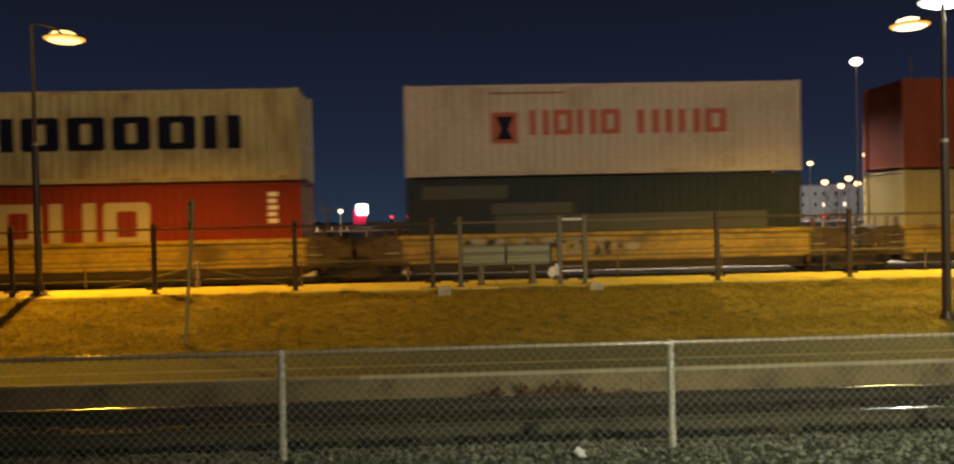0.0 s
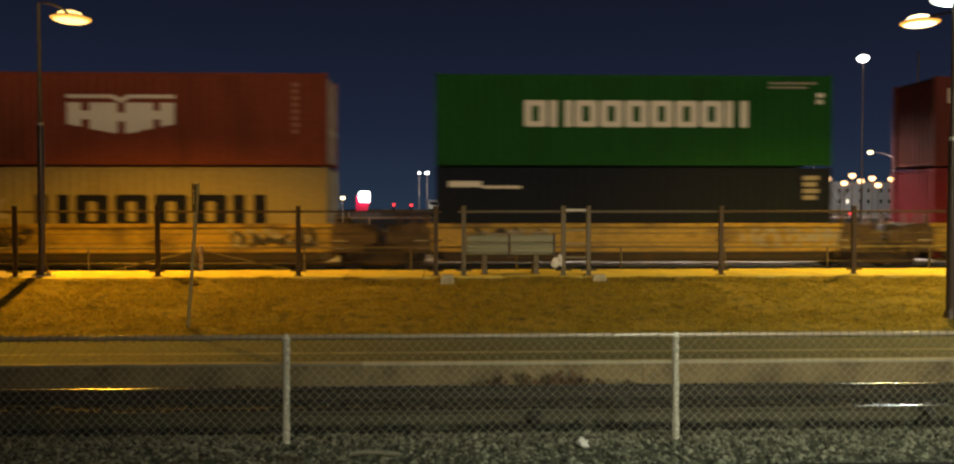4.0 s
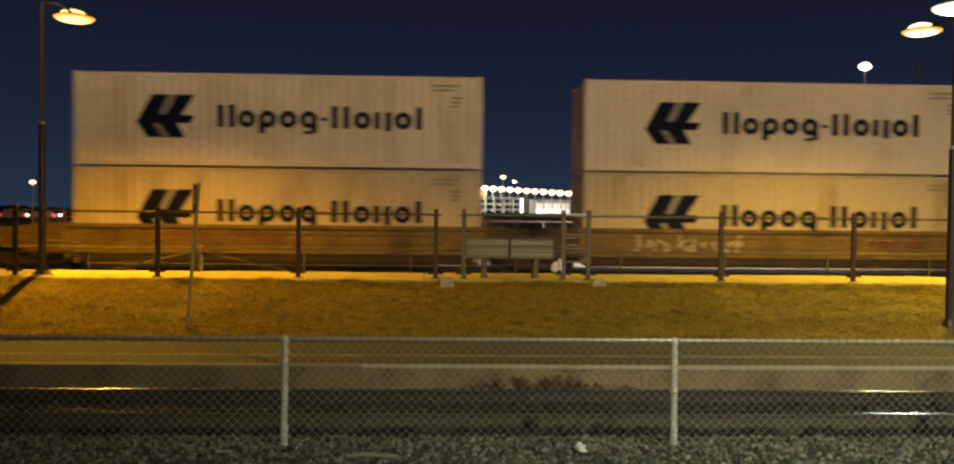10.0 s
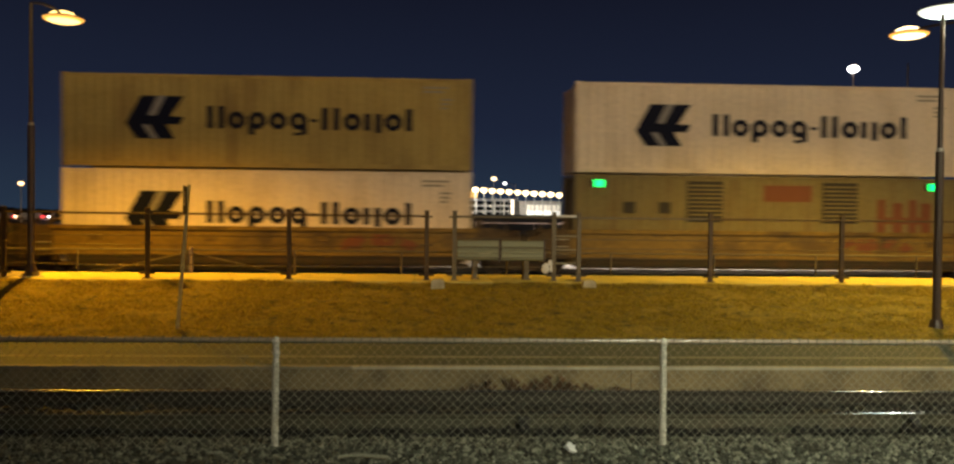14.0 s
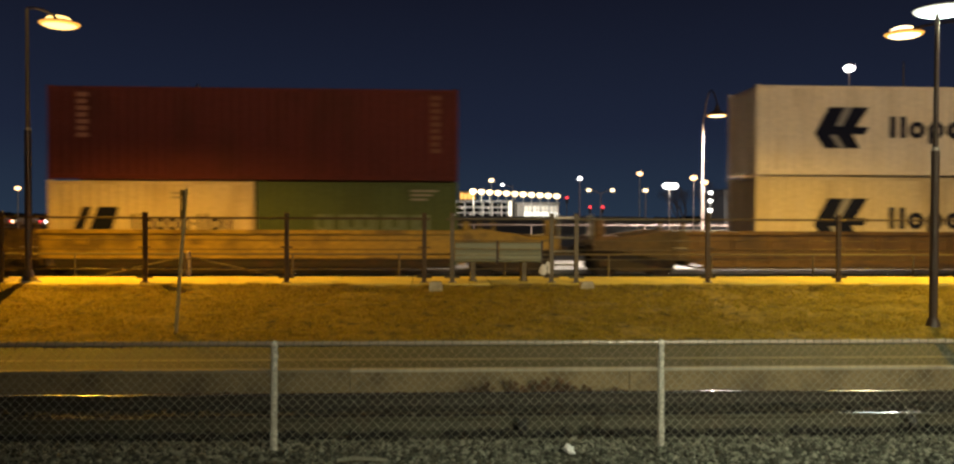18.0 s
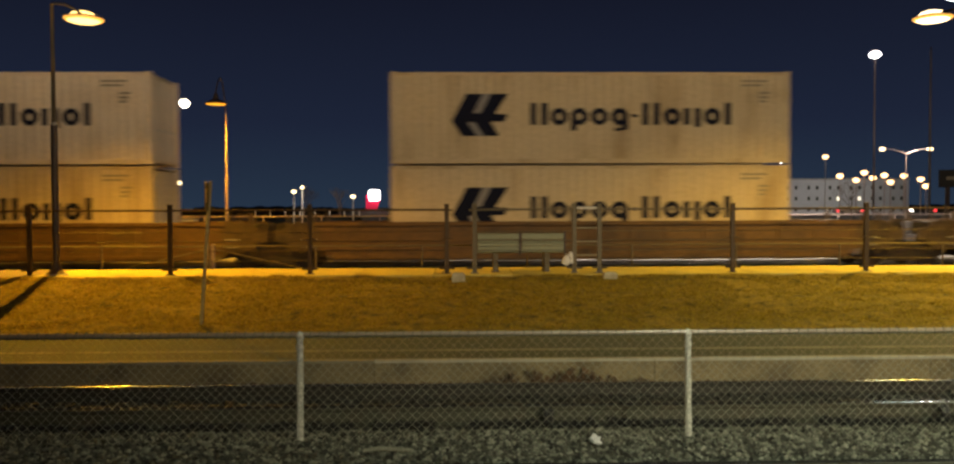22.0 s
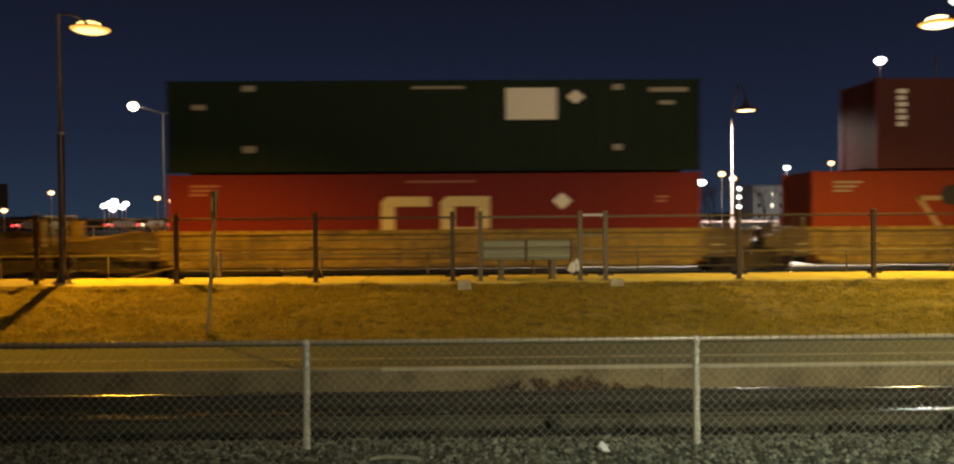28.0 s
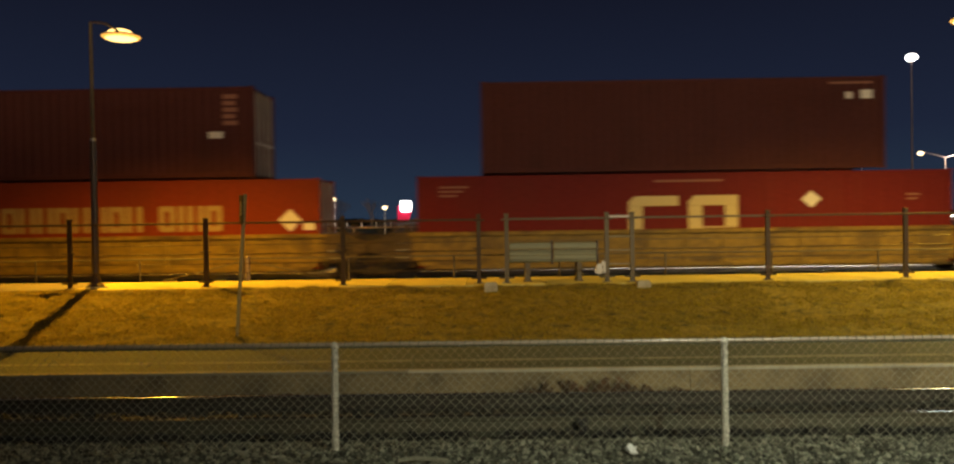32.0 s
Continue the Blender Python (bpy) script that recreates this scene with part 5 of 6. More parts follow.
def train():
    up = FLOOR_Z + HI + 0.047
    hl = "white shipping container with a navy emblem and name bars"
    # five yellow wells
    yl = "yellow articulated well car with grimy sides"
    x = -10.37
    well_car(x, L40 + 0.25, car_yellow, yl, "joint", "joint")
    c = box("container", L40, HI, "red", x, FLOOR_Z, "red shipping container with large white name bars")
    wordmark(c, -3.1, 1.7, 0.95, 2.25, "OIO", "faded", 0.28, 0.14)
    upright_mark(c, L40 / 2 - 1.0, 2.35, 5, "white", 0.3)
    c = box("container", L40, HI, "cream", x, up, "rust-streaked cream shipping container with navy name bars")
    wordmark(c, -3.6, 4.45, 0.98, 1.98, "IOOOOI", "navy", 0.36, 0.16)
    marking(c, [star(-4.6, 1.45, 0.78)], "blue", "emblem", "pale blue star emblem")
    x = 4.96
    w = well_car(x, L40 + 0.25, car_yellow, "yellow well car sprayed with dark and pale graffiti")
    graffiti(w, -4.2, 0.6, 0.72, 1.38, -1.475, 3)
    c = box("container", L40, HI, "slate", x, FLOOR_Z, "slate-grey shipping container with painted-out patches")
    marking(c, [rect(-5.6, -3.0, 2.15, 2.55), rect(-3.4, 5.0, 1.1, 1.62), rect(-3.5, -1.0, 1.66, 2.0)], "patch", "patch", "painted-out patches")
    c["label"] = "slate-grey shipping container with painted-out patches"
    c = box("container", L40, HI, "white_grimy", x, up, "grimy white container with a red square emblem and red name bars")
    emblem_square(c, -3.45, 0.98)
    wordmark(c, -2.35, 0.55, 1.22, 1.98, "IOIO", "orange", 0.33, 0.16)
    wordmark(c, 0.95, 3.85, 1.22, 1.95, "IlIO", "orange", 0.33, 0.16)
    marking(c, [rect(-3.5, -1.2, 2.48, 2.53)], "rust", "data_line")
    x = 20.35
    w = well_car(x, L40 + 0.25, car_yellow, "yellow well car with a rusty door panel and graffiti")
    graffiti(w, 3.3, 5.6, 0.70, 1.36, -1.475, 9, ("grey", "black"))
    graffiti(w, -4.1, -2.5, 0.70, 1.38, -1.475, 11, ("black",))
    c = box("container", L40, HI, "cream_clean", x, FLOOR_Z, "cream shipping container with a pale star and dark name bars")
    wordmark(c, -2.65, 4.35, 0.95, 1.95, "IOOOOI", "navy", 0.36, 0.16)
    marking(c, [star(-3.95, 1.42, 0.72)], "faded", "emblem", "faded white star emblem")
    c = box("container", L40, HI, "oxide", x, up, "oxide-red shipping container with a white block emblem")
    for q in [[(-1.62, 1.99), (-1.62, 2.10), (-0.22, 2.10), (-0.02, 1.99), (0.18, 2.10), (1.58, 2.10), (1.58, 1.99), (0.26, 1.99), (-0.02, 1.84), (-0.30, 1.99)], rect(-1.18, -0.94, 1.36, 1.62), rect(-0.12, 0.10, 1.30, 1.56), rect(0.94, 1.14, 1.36, 1.62)] + [[(a, 1.86), (a + w, 1.86), (a + w, d), (a, d2)] for a, w, d2, d in ((-1.60, 0.42, 1.22, 1.14), (-0.94, 0.44, 1.08, 1.00), (-0.496, 0.376, 0.99, 0.94), (0.10, 0.416, 0.94, 0.99), (0.52, 0.42, 1.02, 1.10), (1.14, 0.42, 1.14, 1.22))]:
        marking(c, [q], "white", "emblem_block", "white block of the emblem")
    upright_mark(c, L40 / 2 - 1.05, 2.35, 8, "pink", 0.22)
    x = 35.80
    w = well_car(x, L40 + 0.25, car_yellow, "yellow well car with a dark sprayed panel")
    graffiti(w, 3.2, 6.0, 0.70, 1.36, -1.475, 21, ("grey",))
    graffiti(w, -4.9, -2.6, 0.75, 1.36, -1.475, 22, ("black", "grey"))
    c = box("container", L40, HI, "navy", x, FLOOR_Z, "near-black navy shipping container with a small white label")
    marking(c, [rect(-5.7, -4.7, 2.18, 2.36), rect(-4.7, -3.5, 2.14, 2.22)], "white", "label", "small white label")
    upright_mark(c, L40 / 2 - 0.9, 2.4, 4, "grey", 0.5)
    c = box("container", L40, HI, "green", x, up, "green shipping container with white name bars")
    wordmark(c, -3.45, 3.5, 1.18, 1.98, "OIOOOOOOI", "white", 0.34, 0.10)
    small_print(c, L40 / 2 - 2.0, 2.5, 2, "grey", 1.5)
    upright_mark(c, L40 / 2 - 0.5, 2.1, 2, "white", 0.22)
    x = 51.20
    w = well_car(x, L40 + 0.25, car_yellow, "yellow well car covered in dark block graffiti", "joint", "coupler")
    graffiti(w, -5.6, 4.4, 0.66, 1.40, -1.475, 31, ("black", "rust"))
    c = box("container", L40, HI, "magenta", x, FLOOR_Z, "crimson shipping container with large white name bars")
    wordmark(c, -2.1, 2.2, 0.95, 2.25, "OIO", "faded", 0.28, 0.14)
    upright_mark(c, L40 / 2 - 0.85, 2.45, 5, "pink", 0.5)
    c = box("container", L40, HI, "oxide_dark", x, up, "dark oxide-red shipping container with a small white label")
    marking(c, [rect(-5.65, -5.25, 1.95, 2.4), rect(-5.15, -4.65, 1.95, 2.4)], "white", "label", "small white label")
    upright_mark(c, L40 / 2 - 0.8, 2.4, 8, "pink", 0.22)
    # five ochre wells
    yl = "weathered ochre articulated well car with stains"
    for k, (x, top_p, low_p) in enumerate(((70.99, "white", "white_worn"), (86.30, "white", "white_worn"), (101.68, "tan", "white"), (117.02, "white", None), (132.22, None, None))):
        w = well_car(x, L40 + 0.25, car_ochre if k < 4 else car_yellow, yl if k < 4 else "yellow well car with stencilled panels", "coupler" if k == 0 else "joint", "coupler" if k == 4 else "joint")
        if k == 0:
            for a, c2 in ((-3.3, -1.62), (-1.5, 0.1)):
                b = Build().box(a, c2, -1.446, -1.43, 0.95, 1.0).box(a, c2, -1.446, -1.43, 1.2, 1.25).box(a, a + 0.07, -1.446, -1.43, 1.0, 1.2).box(c2 - 0.07, c2, -1.446, -1.43, 1.0, 1.2)
                panel = part("stencil_panel", b, MARKS["rust"], w, "brown stencil frame")
                part("stencil_line", Build().box(a + 0.25, c2 - 0.3, -1.446, -1.43, 1.08, 1.13), MARKS["rust"], panel, "unreadable stencil line")
        if k == 1:
            graffiti(w, -4.6, -1.2, 0.70, 1.30, -1.475, 41, ("faded",))
        if k in (1, 2, 3):
            graffiti(w, 2.2, 4.2, 0.80, 1.30, -1.475, 50 + k, ("rust",))
        if k < 3:
            c = box("container", L40, HI, low_p, x, FLOOR_Z, hl)
            arrow_logo(c, L40, HI)
        if k < 4:
            c = box("container", L40, HI, top_p, x, up, hl if top_p == "white" else "grimy tan shipping container with a navy emblem and name bars")
            arrow_logo(c, L40, HI)
        if k == 3:
            power_unit(x)
        if k == 4:
            c = box("container", L20, LO, "white_worn", x - L20 / 2 - 0.035, FLOOR_Z, "short worn cream container with navy emblem and name bars")
            marking(c, [[(-2.35, 0.9), (-2.0, 1.75), (-1.75, 1.75), (-2.05, 0.9)], [(-1.9, 0.9), (-1.55, 1.75), (-0.95, 1.75), (-1.2, 0.9)]], "navy", "emblem", "navy slanted emblem")
            wordmark(c, -0.6, 2.4, 1.05, 1.55, "Iouog-lloi", "navy", 0.28, 0.2)
            small_print(c, 0.6, LO - 0.4, 2)
            c = box("container", L20, LO, "sage", x + L20 / 2 + 0.035, FLOOR_Z, "short sage-green container with white name bars")
            wordmark(c, -1.3, 2.2, 1.05, 1.55, "OIOOIOIO", "sage_mark", 0.3, 0.1)
            small_print(c, 1.6, LO - 0.3, 3, "grey", 0.8)
            c = box("container", L40, HI, "oxide_dark", x, FLOOR_Z + LO + 0.03, "oxide-red shipping container with an upright pale mark")
            upright_mark(c, -L40 / 2 + 0.85, 2.45, 7, "pink", 0.36)
            upright_mark(c, L40 / 2 - 0.85, 2.45, 9, "rust", 0.34)
    # brown 53-foot wells
    yl = "brown ribbed long well car with grimy sides"
    for k, (x, top_p, low_p) in enumerate(((153.61, "white", "white_worn"), (172.94, "white_worn", "white_worn"), (192.50, "charcoal", "white"))):
        well_car(x, L53 + 0.3, car_brown, yl, "coupler" if k == 0 else "joint", "coupler" if k == 2 else "joint", "ribbed")
        c = box("container", L40, HI, low_p, x, FLOOR_Z, hl)
        arrow_logo(c, L40, HI)
        c = box("container", L40, HI, top_p, x, up, hl if k < 2 else "charcoal shipping container with a small pale label")
        if k < 2:
            arrow_logo(c, L40, HI)
        else:
            marking(c, [rect(-5.0, -3.5, 2.12, 2.36)], "grey", "label", "pale label strip")
            marking(c, [rect(-5.55, -5.05, 2.12, 2.36)], "rust", "label_end")
            upright_mark(c, L40 / 2 - 0.95, 2.4, 6, "pink", 0.45)
    well_car(215.45, L53 + 0.3, car_dun, "weathered ochre ribbed long well car", "coupler", "joint", "ribbed")
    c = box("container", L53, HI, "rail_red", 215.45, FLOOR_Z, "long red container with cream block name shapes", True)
    block_name(c)
    c = box("container", L53, HI, "deep_green", 215.45, up, "long dark green container with a pale square and small labels", True)
    marking(c, [rect(2.15, 3.70, 1.56, 2.52)], "white", "pale_square", "pale square panel")
    marking(c, [[(4.0, 2.24), (4.28, 2.46), (4.56, 2.24), (4.28, 2.02)]], "white", "diamond_label")
    marking(c, [rect(5.4, 5.7, 2.45, 2.62), rect(6.5, 7.7, 2.38, 2.52), rect(6.8, 7.3, 2.0, 2.12), rect(5.4, 5.7, 0.62, 0.8), rect(-5.8, -5.4, 2.45, 2.62), rect(-7.3, -6.9, 1.9, 2.05), rect(-5.8, -5.4, 0.6, 0.8), rect(-0.7, 0.9, 2.5, 2.58)], "grey", "data_print", "small grey labels")["kind"] = "stuff"
    well_car(235.01, L53 + 0.3, car_dun, "weathered ochre ribbed long well car", "joint", "joint", "ribbed")
    c = box("container", L53, HI, "tyre_red", 235.01, FLOOR_Z, "long orange-red container with a triangle emblem and cream name bars", True)
    marking(c, [[(-4.9, 2.0), (-2.6, 2.0), (-2.7, 1.86), (-4.75, 1.86)], [(-4.9, 2.0), (-4.72, 2.0), (-3.68, 0.55), (-3.78, 0.45)], [(-2.6, 2.0), (-2.78, 2.0), (-3.82, 0.55), (-3.72, 0.45)]], "faded_cream", "emblem", "cream triangle emblem")
    b = Build().plate([(-3.75 + 0.34 * math.cos(a), 2.02 + 0.32 * math.sin(a)) for a in [2 * math.pi * i / 12 for i in range(12)]], FRONT - 0.010, FRONT - 0.006)
    part("emblem_leaf", b, MARKS["black"], c)
    wordmark(c, -1.75, 2.65, 1.20, 1.98, "OIIOIIOI", "faded_cream", 0.36, 0.08)
    wordmark(c, 3.1, 5.1, 1.20, 1.98, "OlIO", "faded_cream", 0.36, 0.10)
    marking(c, [[(6.8, 1.5), (7.15, 1.85), (7.5, 1.5), (7.15, 1.15)], rect(7.55, 7.9, 1.2, 1.42)], "white", "diamond_label")
    small_print(c, -7.4, 2.4, 3, "grey", 0.9)
    c = box("container", L40, HI, "maroon", 235.01, up, "dark maroon shipping container with an upright white mark")
    upright_mark(c, -L40 / 2 + 0.65, 2.3, 6, "white", 0.32)
    upright_mark(c, L40 / 2 - 0.95, 2.4, 5, "pink", 0.45)
    marking(c, [rect(L40 / 2 - 1.4, L40 / 2 - 0.95, 1.2, 1.4)], "white", "label")
    well_car(254.11, L53 + 0.3, car_dun, "weathered ochre ribbed long well car", "joint", "coupler", "ribbed")
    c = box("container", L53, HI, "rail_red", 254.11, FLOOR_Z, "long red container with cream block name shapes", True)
    block_name(c)
    c = box("container", L40, HI, "maroon", 254.11, up, "dark maroon shipping container with small pale labels")
    marking(c, [rect(4.9, 5.1, 2.1, 2.3), rect(5.35, 5.7, 2.1, 2.36)], "white", "label")
    small_print(c, 4.4, 2.55, 1, "pink", 1.3)


def block_name(c):
    """Two broad angular shapes in cream and a small white diamond."""
    def ring(x0, gap):
        return [[(x0 + 0.18, 2.08), (x0 + 1.5, 2.08), (x0 + 1.5, 1.78), (x0, 1.78), (x0, 1.9)], rect(x0, x0 + 0.42, 0.8, 1.775)] + ([rect(x0 + 1.1, x0 + 1.5, 1.15, 1.775), rect(x0 + 0.43, x0 + 1.5, 1.1, 1.14)] if gap else [rect(x0, x0 + 1.5, 0.5, 0.79)])
    marking(c, ring(-1.65, False), "cream", "name_shape", "cream angular name shape")
    marking(c, ring(0.15, True), "cream", "name_shape", "cream angular name shape")
    marking(c, [[(3.55, 1.92), (3.85, 2.18), (4.15, 1.92), (3.85, 1.66)]], "white", "diamond_label")
    small_print(c, -7.4, 2.4, 3, "pink", 0.9)
    marking(c, [rect(-0.9, 1.2, 2.5, 2.56)], "pink", "data_line")
    small_print(c, 6.7, 2.0, 2, "pink", 0.4)


def power_unit(x):
    c = box("power_unit", L40, HI, "dun", x, FLOOR_Z, "dun generator container with louvres and green indicator lights")
    for xx in (-L40 / 2 + 0.75, L40 / 2 - 0.95):
        part("indicator_housing", Build().box(xx - 0.24, xx + 0.24, FRONT - 0.06, FRONT, 2.40, 2.60, 0.015), black_paint, c)
        part("indicator_light", Build().box(xx - 0.14, xx + 0.14, FRONT - 0.075, FRONT - 0.061, 2.40, 2.60, 0.006), green_glow, c, "green glowing light")
    for xx in (-2.05, 2.2):
        frame_ = part("louvre", Build().box(xx - 0.55, xx + 0.55, FRONT - 0.02, FRONT - 0.004, 1.35, 2.60), MARKS["black"], c, "dark ventilation louvre")
        for k in range(9):
            part("blade", Build().box(xx - 0.52, xx + 0.52, FRONT - 0.05, FRONT - 0.022, 1.42 + 0.128 * k, 1.47 + 0.128 * k, 0.004), PAINTS["dun"], frame_)
    for xx in (-4.4, -3.3):
        part("hatch", Build().box(xx - 0.18, xx + 0.18, FRONT - 0.03, FRONT, 1.6, 1.95, 0.01), MARKS["black"], c)
    marking(c, [rect(3.4, 3.65, 0.9, 2.1), rect(3.9, 4.2, 0.8, 2.0), rect(4.4, 4.65, 0.9, 2.1), rect(4.8, 5.1, 1.0, 2.0), rect(3.652, 3.898, 1.35, 1.55), rect(4.202, 4.398, 1.35, 1.55), rect(4.652, 4.798, 1.35, 1.55)], "rust", "faded_scrawl")
    marking(c, [rect(-0.2, 1.3, 2.0, 2.5)], "rust", "stain_patch")


# ---- beyond the train ----


def far_railing():
    t = thing("far_railing", "pale pipe railing along the far platform", "railing", at=(0, 33.6, FAR_TOP))
    post = Build().tube((0, 0, 0), (0, 0, 1.49), 0.025, n=8).mesh("post")
    xs = [-19.6 + 2.35 * k for k in range(20)]
    for x in xs:
        put("post", post, pale_paint, t, "", (x, 0, 0))
    for a, c in zip(xs, xs[1:]):
        for z in (1.49, 0.97):
            part("rail", Build().tube((a, 0, z), (c, 0, z), 0.026, n=8), pale_paint, t)


def street_lamp(x, y, z, heads, glass, label, size=0.42, mat=None, arms="curved", squash=0.7, lift=(0.0, 0.0)):
    """A tall pole with one or two heads; z: height of the heads; heads: offsets in x."""
    t = thing("street_lamp", label, "street lamp", "distant street lamps", (x, y, -0.32))
    h, size = z + 0.32, size * 0.85
    m = mat or pale_paint
    part("pole", Build().tube((0, 0, 0), (0, 0, h - (0.6 if arms == "curved" and len(heads) > 1 else 0.1)), 0.10, 0.06, 8), m, t)
    base = h
    for hx, up in zip(heads, lift):
        h = base + up
        if abs(hx) > 0.2:
            pts = [(hx * s, 0, h - 0.6 + 0.65 * math.sin(s * math.pi / 2)) for s in (0, 0.25, 0.5, 0.75, 1)] if arms == "curved" else [(0, 0, base - 0.1), (hx, 0, h)]
            part("arm", Build().sweep(pts, 0.06, 6), m, t)
        hd = part("lamp_head", Build().box(hx - size * 0.5, hx + size * 0.5, -size * 0.4, size * 0.4, h + size * 0.43, h + size * 0.43 + 0.10, 0.03), m, t)
        part("lens", Build().lathe((hx, 0, h), [(size * 0.35, -size * squash), (size * 0.8, -size * squash * 0.62), (size, -size * 0.12), (size * 0.86, size * 0.22), (size * 0.45, size * 0.42)], 12), glass, hd, "glowing lens")
    return t


def distance_lamps():
    st = street_lamp
    st(-21.5, 60, 9.5, (-2.12, 1.95), hot_glow, "tall pole with two bright lamps", 0.46, galvanized, "straight", 0.95, (0.48, 0.0))
    st(38.2, 75, 15.8, (0.0,), white_glow, "very tall pole with one bright lamp", 0.62)
    st(34.7, 60, 13.4, (0.0,), black_dim, "tall dark mast without a lit lamp", 0.1, dark_paint)
    st(54.9, 100, 8.95, (-2.95, 2.95), warm_glow, "street lamp with two curved arms", 0.42)
    st(43.43, 110, 8.1, (0.0,), white_glow, "slim street lamp with a white head", 0.5)
    st(58.42, 130, 9.9, (0.0,), dim_warm_glow, "slim street lamp with a warm head", 0.6, galvanized)
    for x, z in ((56.1, 6.5), (58.5, 5.9), (59.7, 7.0), (61.0, 6.2), (62.7, 6.6), (63.6, 5.6), (65.6, 6.5), (68.1, 6.0), (68.9, 5.0)):
        st(x, 120, z, (0.0,), dim_warm_glow, "low warm lamp in a distant car park", 0.58, pale_paint, squash=0.9)
    st(-4.76, 140, 8.2, (0.0,), white_glow, "slim street lamp with a white head", 0.26)
    st(-3.42, 140, 8.2, (0.0,), white_glow, "slim street lamp with a white head", 0.42)
    st(10.0, 150, 8.6, (0.0,), warm_glow, "slim street lamp with a warm head", 0.6, galvanized)
    st(13.9, 150, 7.8, (-1.9,), white_glow, "street lamp with a curved arm", 0.36)
    for k in range(11):
        st(7.15 + 1.6 * k, 160 - 0.2 * k, 6.95 - 0.09 * k, (0.0,), warm_glow, "lamp in a row before a lit hall", 0.80, galvanized, squash=0.85)
    st(-11.3, 90, 3.2, (0.0,), warm_glow, "low lamp by the tracks", 0.34, galvanized)
    st(-17.7, 90, 3.75, (0.0,), warm_glow, "low lamp by the tracks", 0.32, galvanized)
    st(-16.8, 90, 4.2, (0.0,), warm_glow, "low lamp by the tracks", 0.26, galvanized)
    for dx, z in ((-1.4, 3.8), (-0.6, 4.2), (-0.2, 3.3), (0.4, 3.9), (1.2, 3.6), (0.1, 4.5), (1.7, 4.1)):
        st(-50.2 + dx, 120, z, (0.0,), white_glow, "white floodlight glaring over a distant car park", 0.56)
    for x, z, y in ((-54.2, 5.4, 110), (-40.3, 4.6, 110), (-39.2, 4.3, 112), (-36.7, 5.4, 110), (-54.9, 3.0, 100)):
        st(x, y, z, (0.0,), dim_warm_glow if x < -38 else warm_glow, "distant street lamp with an amber head", 0.48, galvanized)
    st(20.95, 120, 7.6, (0.0,), white_glow, "slim street lamp with a white head", 0.45)
    st(24.05, 120, 5.9, (-1.75, 1.75), warm_glow, "street lamp with two curved arms", 0.42)
    st(32.3, 130, 8.9, (0.0,), dim_warm_glow, "slim street lamp with a warm head", 0.6, galvanized)
    st(30.7, 120, 5.9, (0.0,), warm_glow, "slim street lamp with a warm head", 0.48)
    st(31.4, 110, 6.2, (-0.35, 0.6), white_glow, "bright white floodlight on a tall pole", 0.75)
    st(34.7, 110, 7.3, (0.0,), dim_warm_glow, "slim street lamp with a warm head", 0.6)
    st(36.2, 110, 6.7, (0.0,), dim_warm_glow, "slim street lamp with a warm head", 0.6)
    for z in (5.3, 4.2, 2.9):
        st(37.0, 110, z, (0.0,), white_glow, "stacked white light on a distant pole", 0.40, galvanized)


def building_white():
    t = thing("apartment_building", "long pale three-storey building with small windows, lit at night", "building", at=(63.6, 180, -0.3))
    part("wall", Build().box(0, 36, 0, 14, 0, 8.2, 0.05), grey_render, t)
    part("roof", Build().box(-0.2, 36.2, -0.2, 14.2, 8.2, 8.5, 0.05), concrete, t)
    win = Build().box(-0.30, 0.30, -0.02, 0.05, 0, 0.80).mesh("window")
    fr = Build().box(-0.36, 0.36, -0.012, 0.03, -0.06, 0.86).mesh("window_frame")
    r = random.Random(4)
    for k in range(15):
        for j in range(3):
            lit = r.random() < (0.7 if k in (1, 2) and j else 0.10)
            w = put("window", win, window_glow if lit else black_paint, t, "lit window" if lit else "", (1.4 + 2.35 * k + (0.5 if k % 2 else 0), -0.03, 1.3 + 2.4 * j))
            put("window_frame", fr, concrete_edge, w)


